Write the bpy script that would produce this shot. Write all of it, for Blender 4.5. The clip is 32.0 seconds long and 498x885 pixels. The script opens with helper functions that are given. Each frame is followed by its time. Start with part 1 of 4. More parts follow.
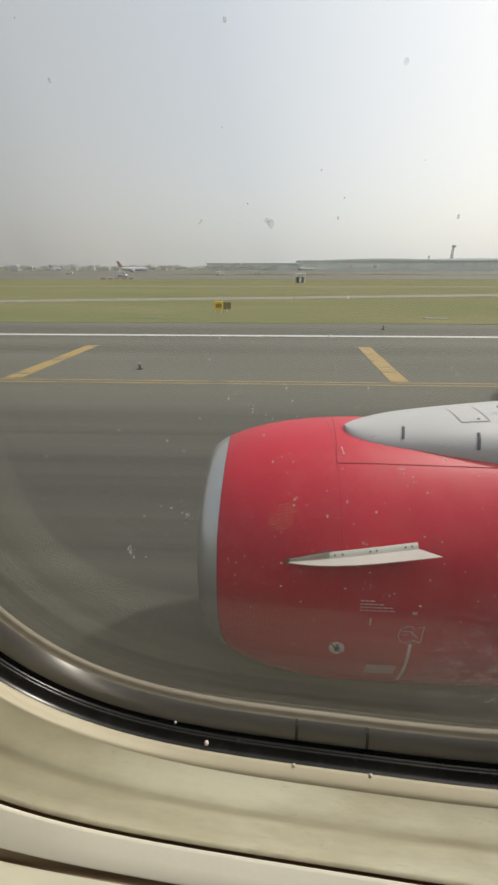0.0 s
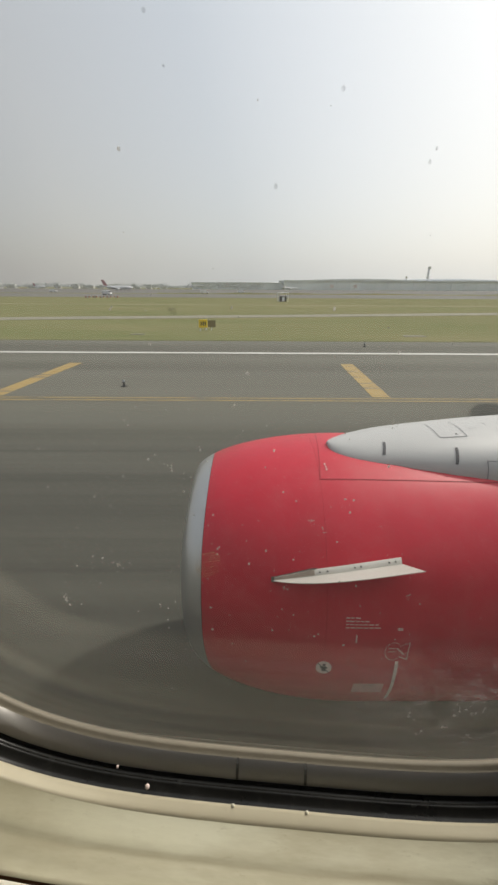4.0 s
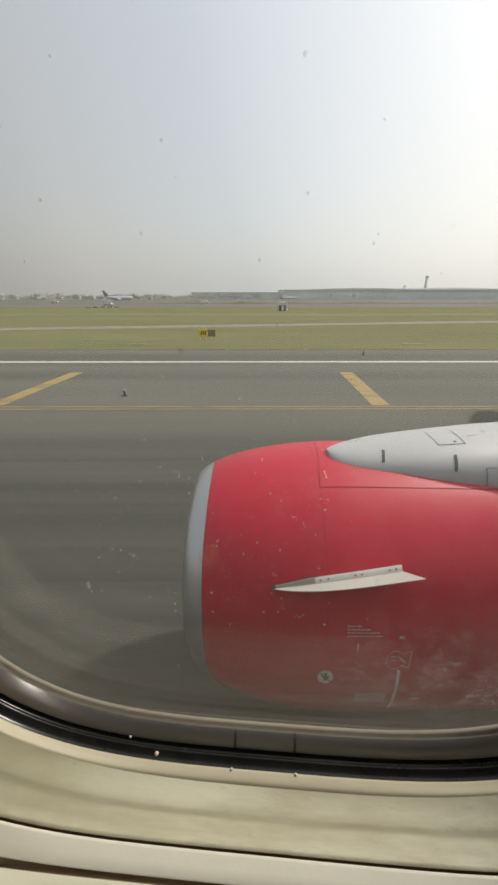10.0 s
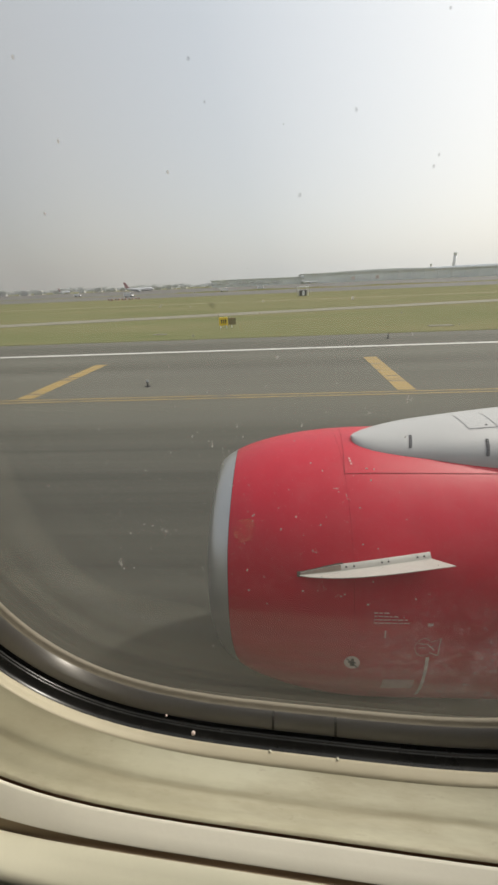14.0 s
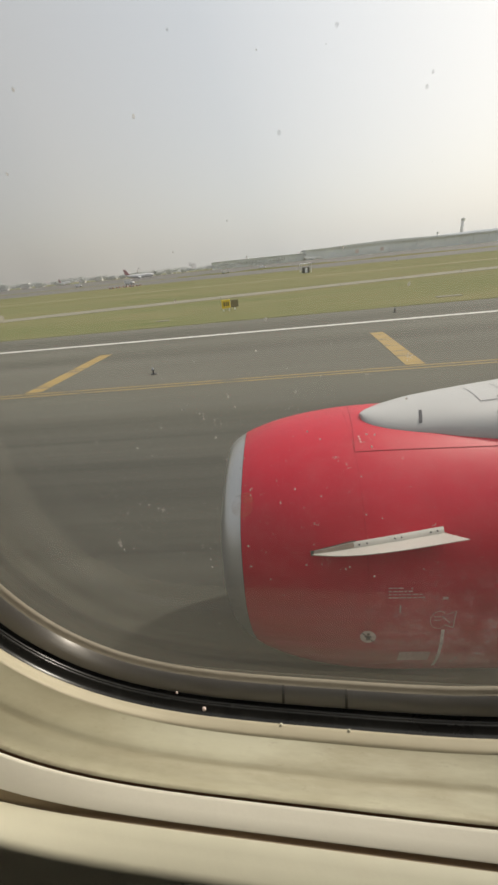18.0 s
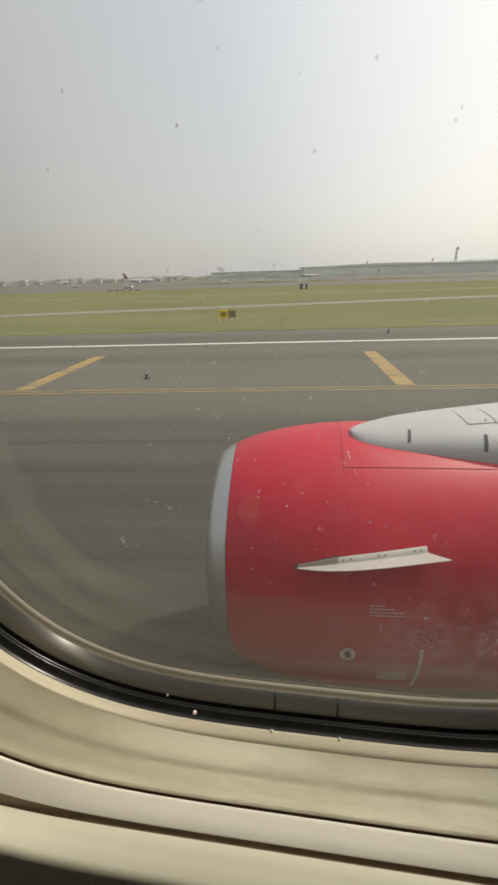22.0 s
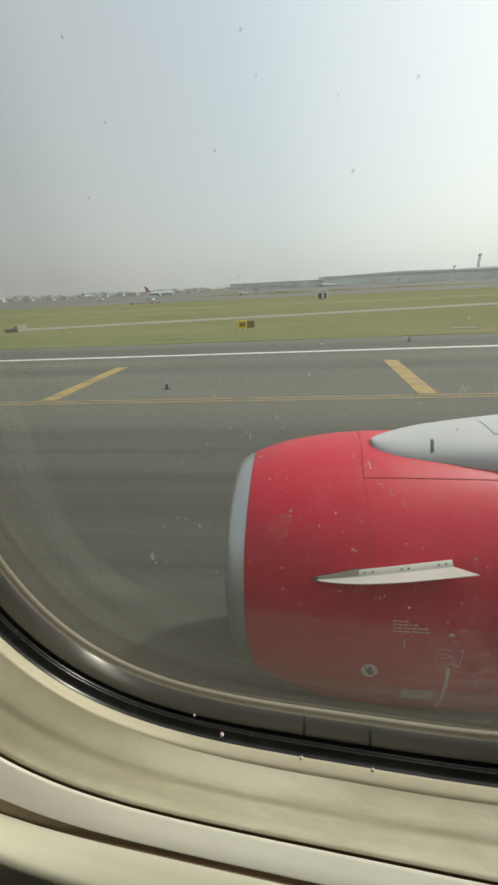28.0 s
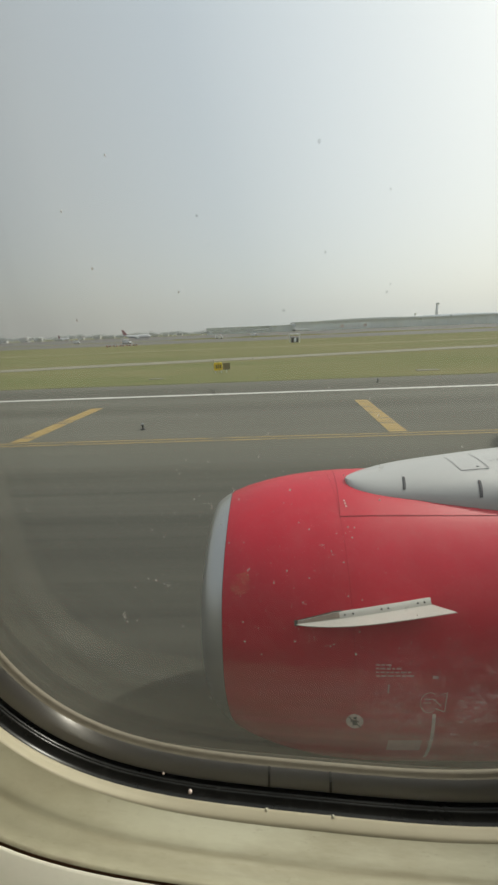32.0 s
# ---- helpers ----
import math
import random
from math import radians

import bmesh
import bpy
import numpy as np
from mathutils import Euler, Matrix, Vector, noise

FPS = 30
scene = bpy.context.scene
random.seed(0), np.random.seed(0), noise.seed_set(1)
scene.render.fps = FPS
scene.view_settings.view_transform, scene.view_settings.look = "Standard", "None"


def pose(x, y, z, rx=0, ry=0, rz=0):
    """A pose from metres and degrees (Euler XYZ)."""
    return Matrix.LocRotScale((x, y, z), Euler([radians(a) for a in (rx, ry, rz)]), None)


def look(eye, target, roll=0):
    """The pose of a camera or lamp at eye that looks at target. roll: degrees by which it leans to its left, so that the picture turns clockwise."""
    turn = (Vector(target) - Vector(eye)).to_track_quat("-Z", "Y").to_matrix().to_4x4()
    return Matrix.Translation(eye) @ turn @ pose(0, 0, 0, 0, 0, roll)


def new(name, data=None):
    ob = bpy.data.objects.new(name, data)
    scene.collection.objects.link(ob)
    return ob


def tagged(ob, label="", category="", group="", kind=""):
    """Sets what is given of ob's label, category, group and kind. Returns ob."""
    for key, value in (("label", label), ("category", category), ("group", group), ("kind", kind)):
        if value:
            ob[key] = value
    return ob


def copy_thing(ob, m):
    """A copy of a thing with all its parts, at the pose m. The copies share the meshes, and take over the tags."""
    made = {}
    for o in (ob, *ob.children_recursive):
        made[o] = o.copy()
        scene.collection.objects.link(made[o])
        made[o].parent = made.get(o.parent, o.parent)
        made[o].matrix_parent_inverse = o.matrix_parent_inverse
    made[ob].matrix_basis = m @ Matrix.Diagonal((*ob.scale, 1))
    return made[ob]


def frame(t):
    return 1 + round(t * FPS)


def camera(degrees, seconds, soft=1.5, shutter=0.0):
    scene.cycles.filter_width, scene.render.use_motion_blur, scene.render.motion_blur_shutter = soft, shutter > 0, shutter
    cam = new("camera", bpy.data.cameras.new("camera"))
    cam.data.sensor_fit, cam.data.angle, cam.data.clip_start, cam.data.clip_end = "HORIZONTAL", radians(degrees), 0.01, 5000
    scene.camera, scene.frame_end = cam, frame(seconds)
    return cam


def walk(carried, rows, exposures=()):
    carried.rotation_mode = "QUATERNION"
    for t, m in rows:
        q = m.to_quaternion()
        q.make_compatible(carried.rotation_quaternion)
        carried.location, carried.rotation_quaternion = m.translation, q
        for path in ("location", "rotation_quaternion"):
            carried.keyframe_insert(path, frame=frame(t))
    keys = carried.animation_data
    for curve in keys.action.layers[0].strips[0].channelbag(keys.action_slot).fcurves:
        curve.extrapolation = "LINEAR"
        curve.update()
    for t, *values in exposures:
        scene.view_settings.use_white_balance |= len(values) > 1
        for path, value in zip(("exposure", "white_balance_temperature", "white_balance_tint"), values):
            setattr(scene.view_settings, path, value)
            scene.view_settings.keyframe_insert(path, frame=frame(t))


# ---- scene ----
cam = camera(68.0, 32.0, soft=2.8)
# seconds, eye, yaw to the left, pitch up, roll
PATH = [
    (0, -0.0156, 0.0217, 3.7844, 2.15, -25.21, 0.00),
    (0.5, -0.0200, 0.0173, 3.7837, 2.48, -24.06, -0.60),
    (1, -0.0142, 0.0185, 3.7701, 1.71, -26.34, -0.03),
    (1.5, -0.0043, 0.0138, 3.8183, 1.24, -21.49, -0.27),
    (2, -0.0103, 0.0159, 3.8124, 1.14, -21.65, -2.21),
    (2.5, -0.0017, 0.0133, 3.8159, 0.16, -22.29, -2.01),
    (3, 0.0069, 0.0108, 3.8192, -0.09, -22.00, -1.08),
    (3.5, 0.0033, 0.0161, 3.8052, 0.08, -22.44, 0.04),
    (5.5, 0.0001, 0.0224, 3.7907, -1.29, -23.09, -0.25),
    (6, 0.0086, 0.0195, 3.8025, -1.23, -24.02, -1.18),
    (6.5, 0.0022, 0.0142, 3.7947, -2.67, -23.46, 1.42),
    (7, 0.0039, 0.0163, 3.7895, -1.45, -24.68, -0.69),
    (7.5, 0.0064, 0.0151, 3.7879, -1.06, -22.03, -0.76),
    (8, 0.0088, 0.0140, 3.7865, -1.34, -21.68, -1.60),
    (8.5, 0.0024, 0.0087, 3.7933, -0.01, -22.05, -1.79),
    (9, 0.0013, 0.0092, 3.7919, -0.37, -21.97, -1.38),
    (9.5, -0.0018, 0.0045, 3.7967, 0.41, -21.84, -1.46),
    (10, 0.0036, 0.0003, 3.8057, -0.19, -21.44, -0.01),
    (10.5, 0.0028, 0.0015, 3.8048, -0.24, -22.53, -0.37),
    (11, -0.0024, 0.0003, 3.8028, -0.64, -21.92, 1.17),
    (11.5, -0.0001, 0.0010, 3.7999, 0.64, -22.22, -0.22),
    (12, 0.0010, 0.0014, 3.7997, 1.24, -22.36, -0.73),
    (12.5, 0.0015, 0.0016, 3.7977, 0.94, -22.51, -1.41),
    (13, 0.0000, -0.0000, 3.8000, 0.00, -22.36, 0.00),
    (13.5, -0.0009, 0.0038, 3.7987, 3.35, -22.67, -2.09),
    (15.5, 0.0003, 0.0068, 3.7936, 3.22, -24.52, -3.31),
    (16, 0.0009, 0.0061, 3.7939, 2.45, -24.96, -3.03),
    (16.5, 0.0004, 0.0066, 3.7944, 2.68, -25.15, -2.81),
    (17, 0.0013, 0.0072, 3.7935, 3.47, -25.25, -3.82),
    (17.5, 0.0022, 0.0071, 3.7928, 2.60, -25.86, -3.59),
    (18, 0.0030, 0.0087, 3.7914, 5.32, -25.64, -5.77),
    (18.5, 0.0029, 0.0095, 3.7893, 4.40, -26.51, -5.53),
    (19, 0.0025, 0.0091, 3.7912, 4.77, -26.39, -5.01),
    (19.5, -0.0006, 0.0081, 3.7950, 4.22, -25.17, -3.13),
    (20, -0.0069, 0.0069, 3.7857, 2.91, -24.62, -1.06),
    (20.5, -0.0063, 0.0066, 3.7862, 2.89, -24.25, -1.04),
    (21, -0.0041, 0.0078, 3.7835, 5.37, -24.33, -3.28),
    (21.5, -0.0039, 0.0043, 3.7919, 1.79, -23.98, -0.26),
    (22, -0.0034, 0.0053, 3.7906, 3.41, -24.15, -1.72),
    (22.5, -0.0016, 0.0086, 3.7853, 5.56, -25.15, -4.73),
    (23, -0.0016, 0.0050, 3.7892, 2.91, -24.59, -2.44),
    (23.5, -0.0029, 0.0075, 3.7876, 4.98, -24.78, -4.04),
    (24, -0.0054, 0.0051, 3.7922, 3.87, -23.52, -1.80),
    (24.5, -0.0061, 0.0065, 3.7905, 5.14, -22.91, -2.83),
    (25, -0.0040, 0.0081, 3.7873, 6.69, -23.44, -5.33),
    (25.5, -0.0042, 0.0065, 3.7897, 5.67, -23.25, -4.21),
    (26, -0.0055, 0.0067, 3.7899, 5.84, -22.93, -3.70),
    (26.5, -0.0052, 0.0083, 3.7890, 7.53, -23.03, -5.04),
    (28.5, -0.0078, 0.0062, 3.7934, 6.20, -22.50, -2.40),
    (29, -0.0060, 0.0052, 3.7931, 5.93, -22.48, -2.63),
    (29.5, -0.0052, 0.0049, 3.7930, 5.31, -22.73, -2.88),
    (30, -0.0054, 0.0031, 3.7946, 4.88, -21.95, -2.61),
    (30.5, -0.0070, 0.0010, 3.7969, 4.15, -20.36, -1.65),
    (31, -0.0042, -0.0045, 3.8045, 3.09, -18.22, -1.40),
    (31.5, -0.0030, -0.0066, 3.8056, 1.91, -18.03, -0.92),
    (32, -0.0000, -0.0067, 3.8091, 2.40, -16.71, -2.33),
]
walk(cam, [(t, pose(x, y, z, 90 + p, 0, w) @ pose(0, 0, 0, 0, 0, r)) for t, x, y, z, w, p, r in PATH],
     exposures=[(0, 0.16, 6620, 9), (13.5, 0.16, 6620, 9), (15.5, 0.14, 6870, 10), (20, 0.20, 6870, 10), (23.4, 0.14, 6850, 9), (25, 0.17, 6540, 4), (26.5, 0.18, 6480, 3), (29, 0.15, 6500, 2), (30, 0.12, 6560, 3), (32, -0.02, 6580, 3)])

# ---- light ----
SUN_AZ, SUN_EL = radians(60), radians(46)
SUN_DIR = Vector((math.sin(SUN_AZ) * math.cos(SUN_EL), math.cos(SUN_AZ) * math.cos(SUN_EL), math.sin(SUN_EL)))
world = bpy.data.worlds.new("hazy_sky")
scene.world = world
world.use_nodes = True
wt = world.node_tree
wt.nodes.clear()
w_out = wt.nodes.new("ShaderNodeOutputWorld")
w_sky = wt.nodes.new("ShaderNodeTexSky")
w_sky.sky_type = "NISHITA"
w_sky.sun_disc = False
w_sky.sun_elevation, w_sky.sun_rotation = SUN_EL, SUN_AZ
w_sky.air_density, w_sky.dust_density, w_sky.ozone_density = 1.0, 6.0, 1.0
w_bg = wt.nodes.new("ShaderNodeBackground")
w_bg.inputs["Strength"].default_value = 0.035
wt.links.new(w_sky.outputs[0], w_bg.inputs["Color"])
# haze: even grey veil with a wide aureole round the sun
w_geo = wt.nodes.new("ShaderNodeTexCoord")
w_dot = wt.nodes.new("ShaderNodeVectorMath")
w_dot.operation = "DOT_PRODUCT"
# thick haze spreads the aureole down towards the horizon
w_dot.inputs[1].default_value = Vector((SUN_DIR.x, SUN_DIR.y, SUN_DIR.z * 0.55)).normalized()
w_flat = wt.nodes.new("ShaderNodeVectorMath")
w_flat.operation = "MULTIPLY"
w_flat.inputs[1].default_value = (1, 1, 0.55)
w_unit = wt.nodes.new("ShaderNodeVectorMath")
w_unit.operation = "NORMALIZE"
wt.links.new(w_geo.outputs["Generated"], w_flat.inputs[0])
wt.links.new(w_flat.outputs[0], w_unit.inputs[0])
wt.links.new(w_unit.outputs[0], w_dot.inputs[0])
w_ramp = wt.nodes.new("ShaderNodeValToRGB")
w_ramp.color_ramp.elements[0].position = 0.0
w_ramp.color_ramp.elements[0].color = (0.44, 0.44, 0.43, 1)
w_ramp.color_ramp.elements[1].position = 1.0
w_ramp.color_ramp.elements[1].color = (1.6, 1.56, 1.45, 1)
for at, col in ((0.15, (0.53, 0.53, 0.515, 1)), (0.45, (0.60, 0.625, 0.635, 1)), (0.66, (0.77, 0.79, 0.79, 1)), (0.82, (0.895, 0.905, 0.885, 1)), (0.92, (1.02, 1.02, 0.985, 1))):
    e = w_ramp.color_ramp.elements.new(at)
    e.color = col
wt.links.new(w_dot.outputs["Value"], w_ramp.inputs[0])
w_bg2 = wt.nodes.new("ShaderNodeBackground")
w_bg2.inputs["Strength"].default_value = 0.80
# clearer and bluer towards the zenith, warm grey along the horizon
w_sep = wt.nodes.new("ShaderNodeSeparateXYZ")
wt.links.new(w_geo.outputs["Generated"], w_sep.inputs[0])
w_tint = wt.nodes.new("ShaderNodeValToRGB")
w_tint.color_ramp.elements[0].position, w_tint.color_ramp.elements[0].color = 0.0, (1.0, 0.99, 0.978, 1)
w_tint.color_ramp.elements[1].position, w_tint.color_ramp.elements[1].color = 0.6, (0.962, 0.995, 1.058, 1)
w_tint.color_ramp.elements.new(0.15).color = (1.0, 0.995, 0.99, 1)
wt.links.new(w_sep.outputs[2], w_tint.inputs[0])
w_mul = wt.nodes.new("ShaderNodeMixRGB")
w_mul.blend_type = "MULTIPLY"
w_mul.inputs[0].default_value = 1.0
wt.links.new(w_ramp.outputs[0], w_mul.inputs[1])
wt.links.new(w_tint.outputs[0], w_mul.inputs[2])
wt.links.new(w_mul.outputs[0], w_bg2.inputs["Color"])
w_add = wt.nodes.new("ShaderNodeAddShader")
wt.links.new(w_bg.outputs[0], w_add.inputs[0])
wt.links.new(w_bg2.outputs[0], w_add.inputs[1])
wt.links.new(w_add.outputs[0], w_out.inputs["Surface"])
sun = new("sun", bpy.data.lights.new("sun", "SUN"))
sun.data.energy, sun.data.angle, sun.data.color = 2.2, radians(2.2), (1.0, 0.95, 0.87)
sun.matrix_world = look(SUN_DIR * 60, (0, 0, 0))


# ---- materials ----
class Nodes:
    """A material's node tree with short calls."""

    def __init__(self, name):
        self.m = bpy.data.materials.new(name)
        self.m.use_nodes = True
        self.t = self.m.node_tree
        self.t.nodes.clear()
        self.out = self.t.nodes.new("ShaderNodeOutputMaterial")

    def node(self, kind, ins=None):
        n = self.t.nodes.new("ShaderNode" + kind)
        for k, v in (ins or {}).items():
            self.put(n.inputs[k], v)
        return n

    def put(self, socket, v):
        if isinstance(v, bpy.types.NodeSocket):
            self.t.links.new(v, socket)
        elif isinstance(v, bpy.types.Node):
            self.t.links.new(v.outputs[0], socket)
        else:
            socket.default_value = v

    def coords(self, scale=(1, 1, 1), which="Object"):
        return self.node("Mapping", {0: self.node("TexCoord").outputs[which], 3: scale})

    def noise(self, scale, detail=4, stretch=(1, 1, 1), rough=0.6, which="Object"):
        return self.node("TexNoise", {"Vector": self.coords(stretch, which), "Scale": scale, "Detail": detail, "Roughness": rough})

    def ramp(self, fac, stops):
        n = self.node("ValToRGB", {0: fac})
        el = n.color_ramp.elements
        el[0].position, el[0].color = stops[0][0], (*stops[0][1], 1)
        el[1].position, el[1].color = stops[-1][0], (*stops[-1][1], 1)
        for p, c in stops[1:-1]:
            el.new(p).color = (*c, 1)
        return n

    def mix(self, fac, a, b, kind="MIX"):
        n = self.node("MixRGB", {0: fac, 1: a, 2: b})
        n.blend_type = kind
        return n

    def math(self, op, a, b=0.0, clamp=False):
        n = self.node("Math", {0: a, 1: b})
        n.operation, n.use_clamp = op, clamp
        return n

    def finish(self, color, rough=0.6, metal=0.0, bump=None, bump_d=0.01, bump_s=0.3, coat=0.0, spec=0.4):
        p = self.node("BsdfPrincipled", {"Base Color": color, "Roughness": rough, "Metallic": metal, "Coat Weight": coat, "Specular IOR Level": spec})
        if bump is not None:
            b = self.node("Bump", {"Height": bump, "Distance": bump_d, "Strength": bump_s})
            self.put(p.inputs["Normal"], b.outputs[0])
        self.put(self.out.inputs[0], p.outputs[0])
        return self.m


def plain(name, col, rough=0.6, metal=0.0, vary=0.15, scale=30.0, bump=0.15, coat=0.0, dirt=None):
    """A surface with grain and blotches round one base colour."""
    k = Nodes(name)
    fine = k.noise(scale * 6, 5)
    broad = k.noise(scale * 0.35, 3)
    lo = tuple(c * (1 - vary) for c in col)
    hi = tuple(min(1, c * (1 + vary)) for c in col)
    c1 = k.ramp(broad, [(0.3, lo), (0.7, hi)])
    c2 = k.mix(0.25, c1, k.ramp(fine, [(0.35, lo), (0.65, hi)]))
    if dirt:
        spots = k.ramp(k.noise(scale * 1.3, 6), [(0.60, (0, 0, 0)), (0.74, (1, 1, 1))])
        c2 = k.mix(k.math("MULTIPLY", spots, 0.5), c2, (*dirt, 1))
    return k.finish(c2.outputs[0], rough, metal, fine.outputs[0], 0.002, bump, coat)


def asphalt():
    k = Nodes("asphalt")
    grain = k.noise(40, 4, (0.35, 1, 1))
    patch = k.noise(0.12, 3, (0.25, 1, 1))
    streak = k.noise(1.1, 5, (0.012, 1.0, 1.0))
    streak_f = k.noise(5.0, 4, (0.008, 1.0, 1.0))
    base = k.ramp(patch, [(0.3, (0.118, 0.116, 0.095)), (0.7, (0.153, 0.150, 0.123))])
    c = k.mix(0.16, base, k.ramp(grain, [(0.3, (0.070, 0.068, 0.060)), (0.7, (0.165, 0.160, 0.140))]))
    # long sealed strips of a different age
    strips = k.noise(0.22, 2, (0.02, 1.0, 1.0))
    c = k.mix(1.0, c, k.ramp(strips, [(0.36, (0.86, 0.86, 0.85)), (0.47, (0.96, 0.96, 0.95)), (0.53, (1.03, 1.03, 1.03)), (0.64, (1.11, 1.11, 1.12))]), "MULTIPLY")
    # rubber laid down in the wheel lanes
    y = k.node("SeparateXYZ", {0: k.node("TexCoord").outputs["Object"]}).outputs[1]
    lane = k.math("MULTIPLY", k.math("SUBTRACT", 1.0, k.math("MULTIPLY", k.math("ABSOLUTE", k.math("SUBTRACT", y, 4.6)), 0.135), True), 1.5, True)
    rub = k.math("MULTIPLY", k.ramp(streak, [(0.40, (0, 0, 0)), (0.64, (1, 1, 1))]), lane)
    rub2 = k.math("MULTIPLY", k.ramp(streak_f, [(0.47, (0, 0, 0)), (0.66, (1, 1, 1))]), lane)
    c = k.mix(k.math("MULTIPLY", lane, 0.52), c, (0.034, 0.035, 0.030, 1))
    c = k.mix(k.math("MULTIPLY", rub, 0.40), c, (0.034, 0.035, 0.030, 1))
    c = k.mix(k.math("MULTIPLY", rub2, 0.24), c, (0.034, 0.035, 0.030, 1))
    return k.finish(c.outputs[0], 0.9, 0, grain.outputs[0], 0.004, 0.15, spec=0.2)


def meadow():
    k = Nodes("meadow_grass")
    huge = k.noise(0.012, 4, (0.3, 1, 1))
    broad = k.noise(0.09, 5, (0.22, 1, 1), 0.65)
    mid = k.noise(0.8, 5, (0.3, 1, 1))
    fine = k.noise(9, 4)
    # greens paled with extra blue, haze over the field put into the colour
    c = k.ramp(broad, [(0.32, (0.120, 0.152, 0.060)), (0.50, (0.194, 0.200, 0.100)), (0.66, (0.276, 0.240, 0.138))])
    c = k.mix(k.ramp(huge, [(0.40, (0, 0, 0)), (0.64, (0.6, 0.6, 0.6))]), c, (0.205, 0.172, 0.100, 1))
    c = k.mix(0.35, c, k.ramp(mid, [(0.3, (0.104, 0.130, 0.052)), (0.7, (0.252, 0.234, 0.122))]))
    c = k.mix(0.25, c, k.ramp(fine, [(0.3, (0.04, 0.05, 0.015)), (0.7, (0.22, 0.21, 0.10))]))
    return k.finish(c.outputs[0], 1.0, 0, fine.outputs[0], 0.05, 0.4, spec=0.05)


def paint(name, col, wear=(0.10, 0.098, 0.09), keep=0.62):
    k = Nodes(name)
    worn = k.noise(3.0, 6, (0.12, 1, 1), 0.7)
    fine = k.noise(25, 4)
    c = k.ramp(fine, [(0.3, tuple(v * 0.82 for v in col)), (0.7, col)])
    c = k.mix(k.ramp(worn, [(keep, (0, 0, 0)), (keep + 0.12, (1, 1, 1))]), c, (*wear, 1))
    return k.finish(c.outputs[0], 0.7, 0, fine.outputs[0], 0.003, 0.2)


def red_cowl():
    k = Nodes("red_gloss_paint")
    broad = k.noise(1.3, 4)
    dust = k.noise(6.0, 7, (1, 1, 1), 0.7)
    c = k.ramp(broad, [(0.3, (0.455, 0.0098, 0.027)), (0.7, (0.535, 0.0125, 0.035))])
    film = k.math("MULTIPLY", k.ramp(dust, [(0.45, (0, 0, 0)), (0.75, (1, 1, 1))]), 0.06)
    c = k.mix(film, c, (0.45, 0.33, 0.30, 1))
    r = k.ramp(dust, [(0.35, (0.38, 0.38, 0.38)), (0.7, (0.50, 0.50, 0.50))])
    return k.finish(c.outputs[0], r.outputs[0], 0, dust.outputs[0], 0.002, 0.05, 0.0, 0.48)


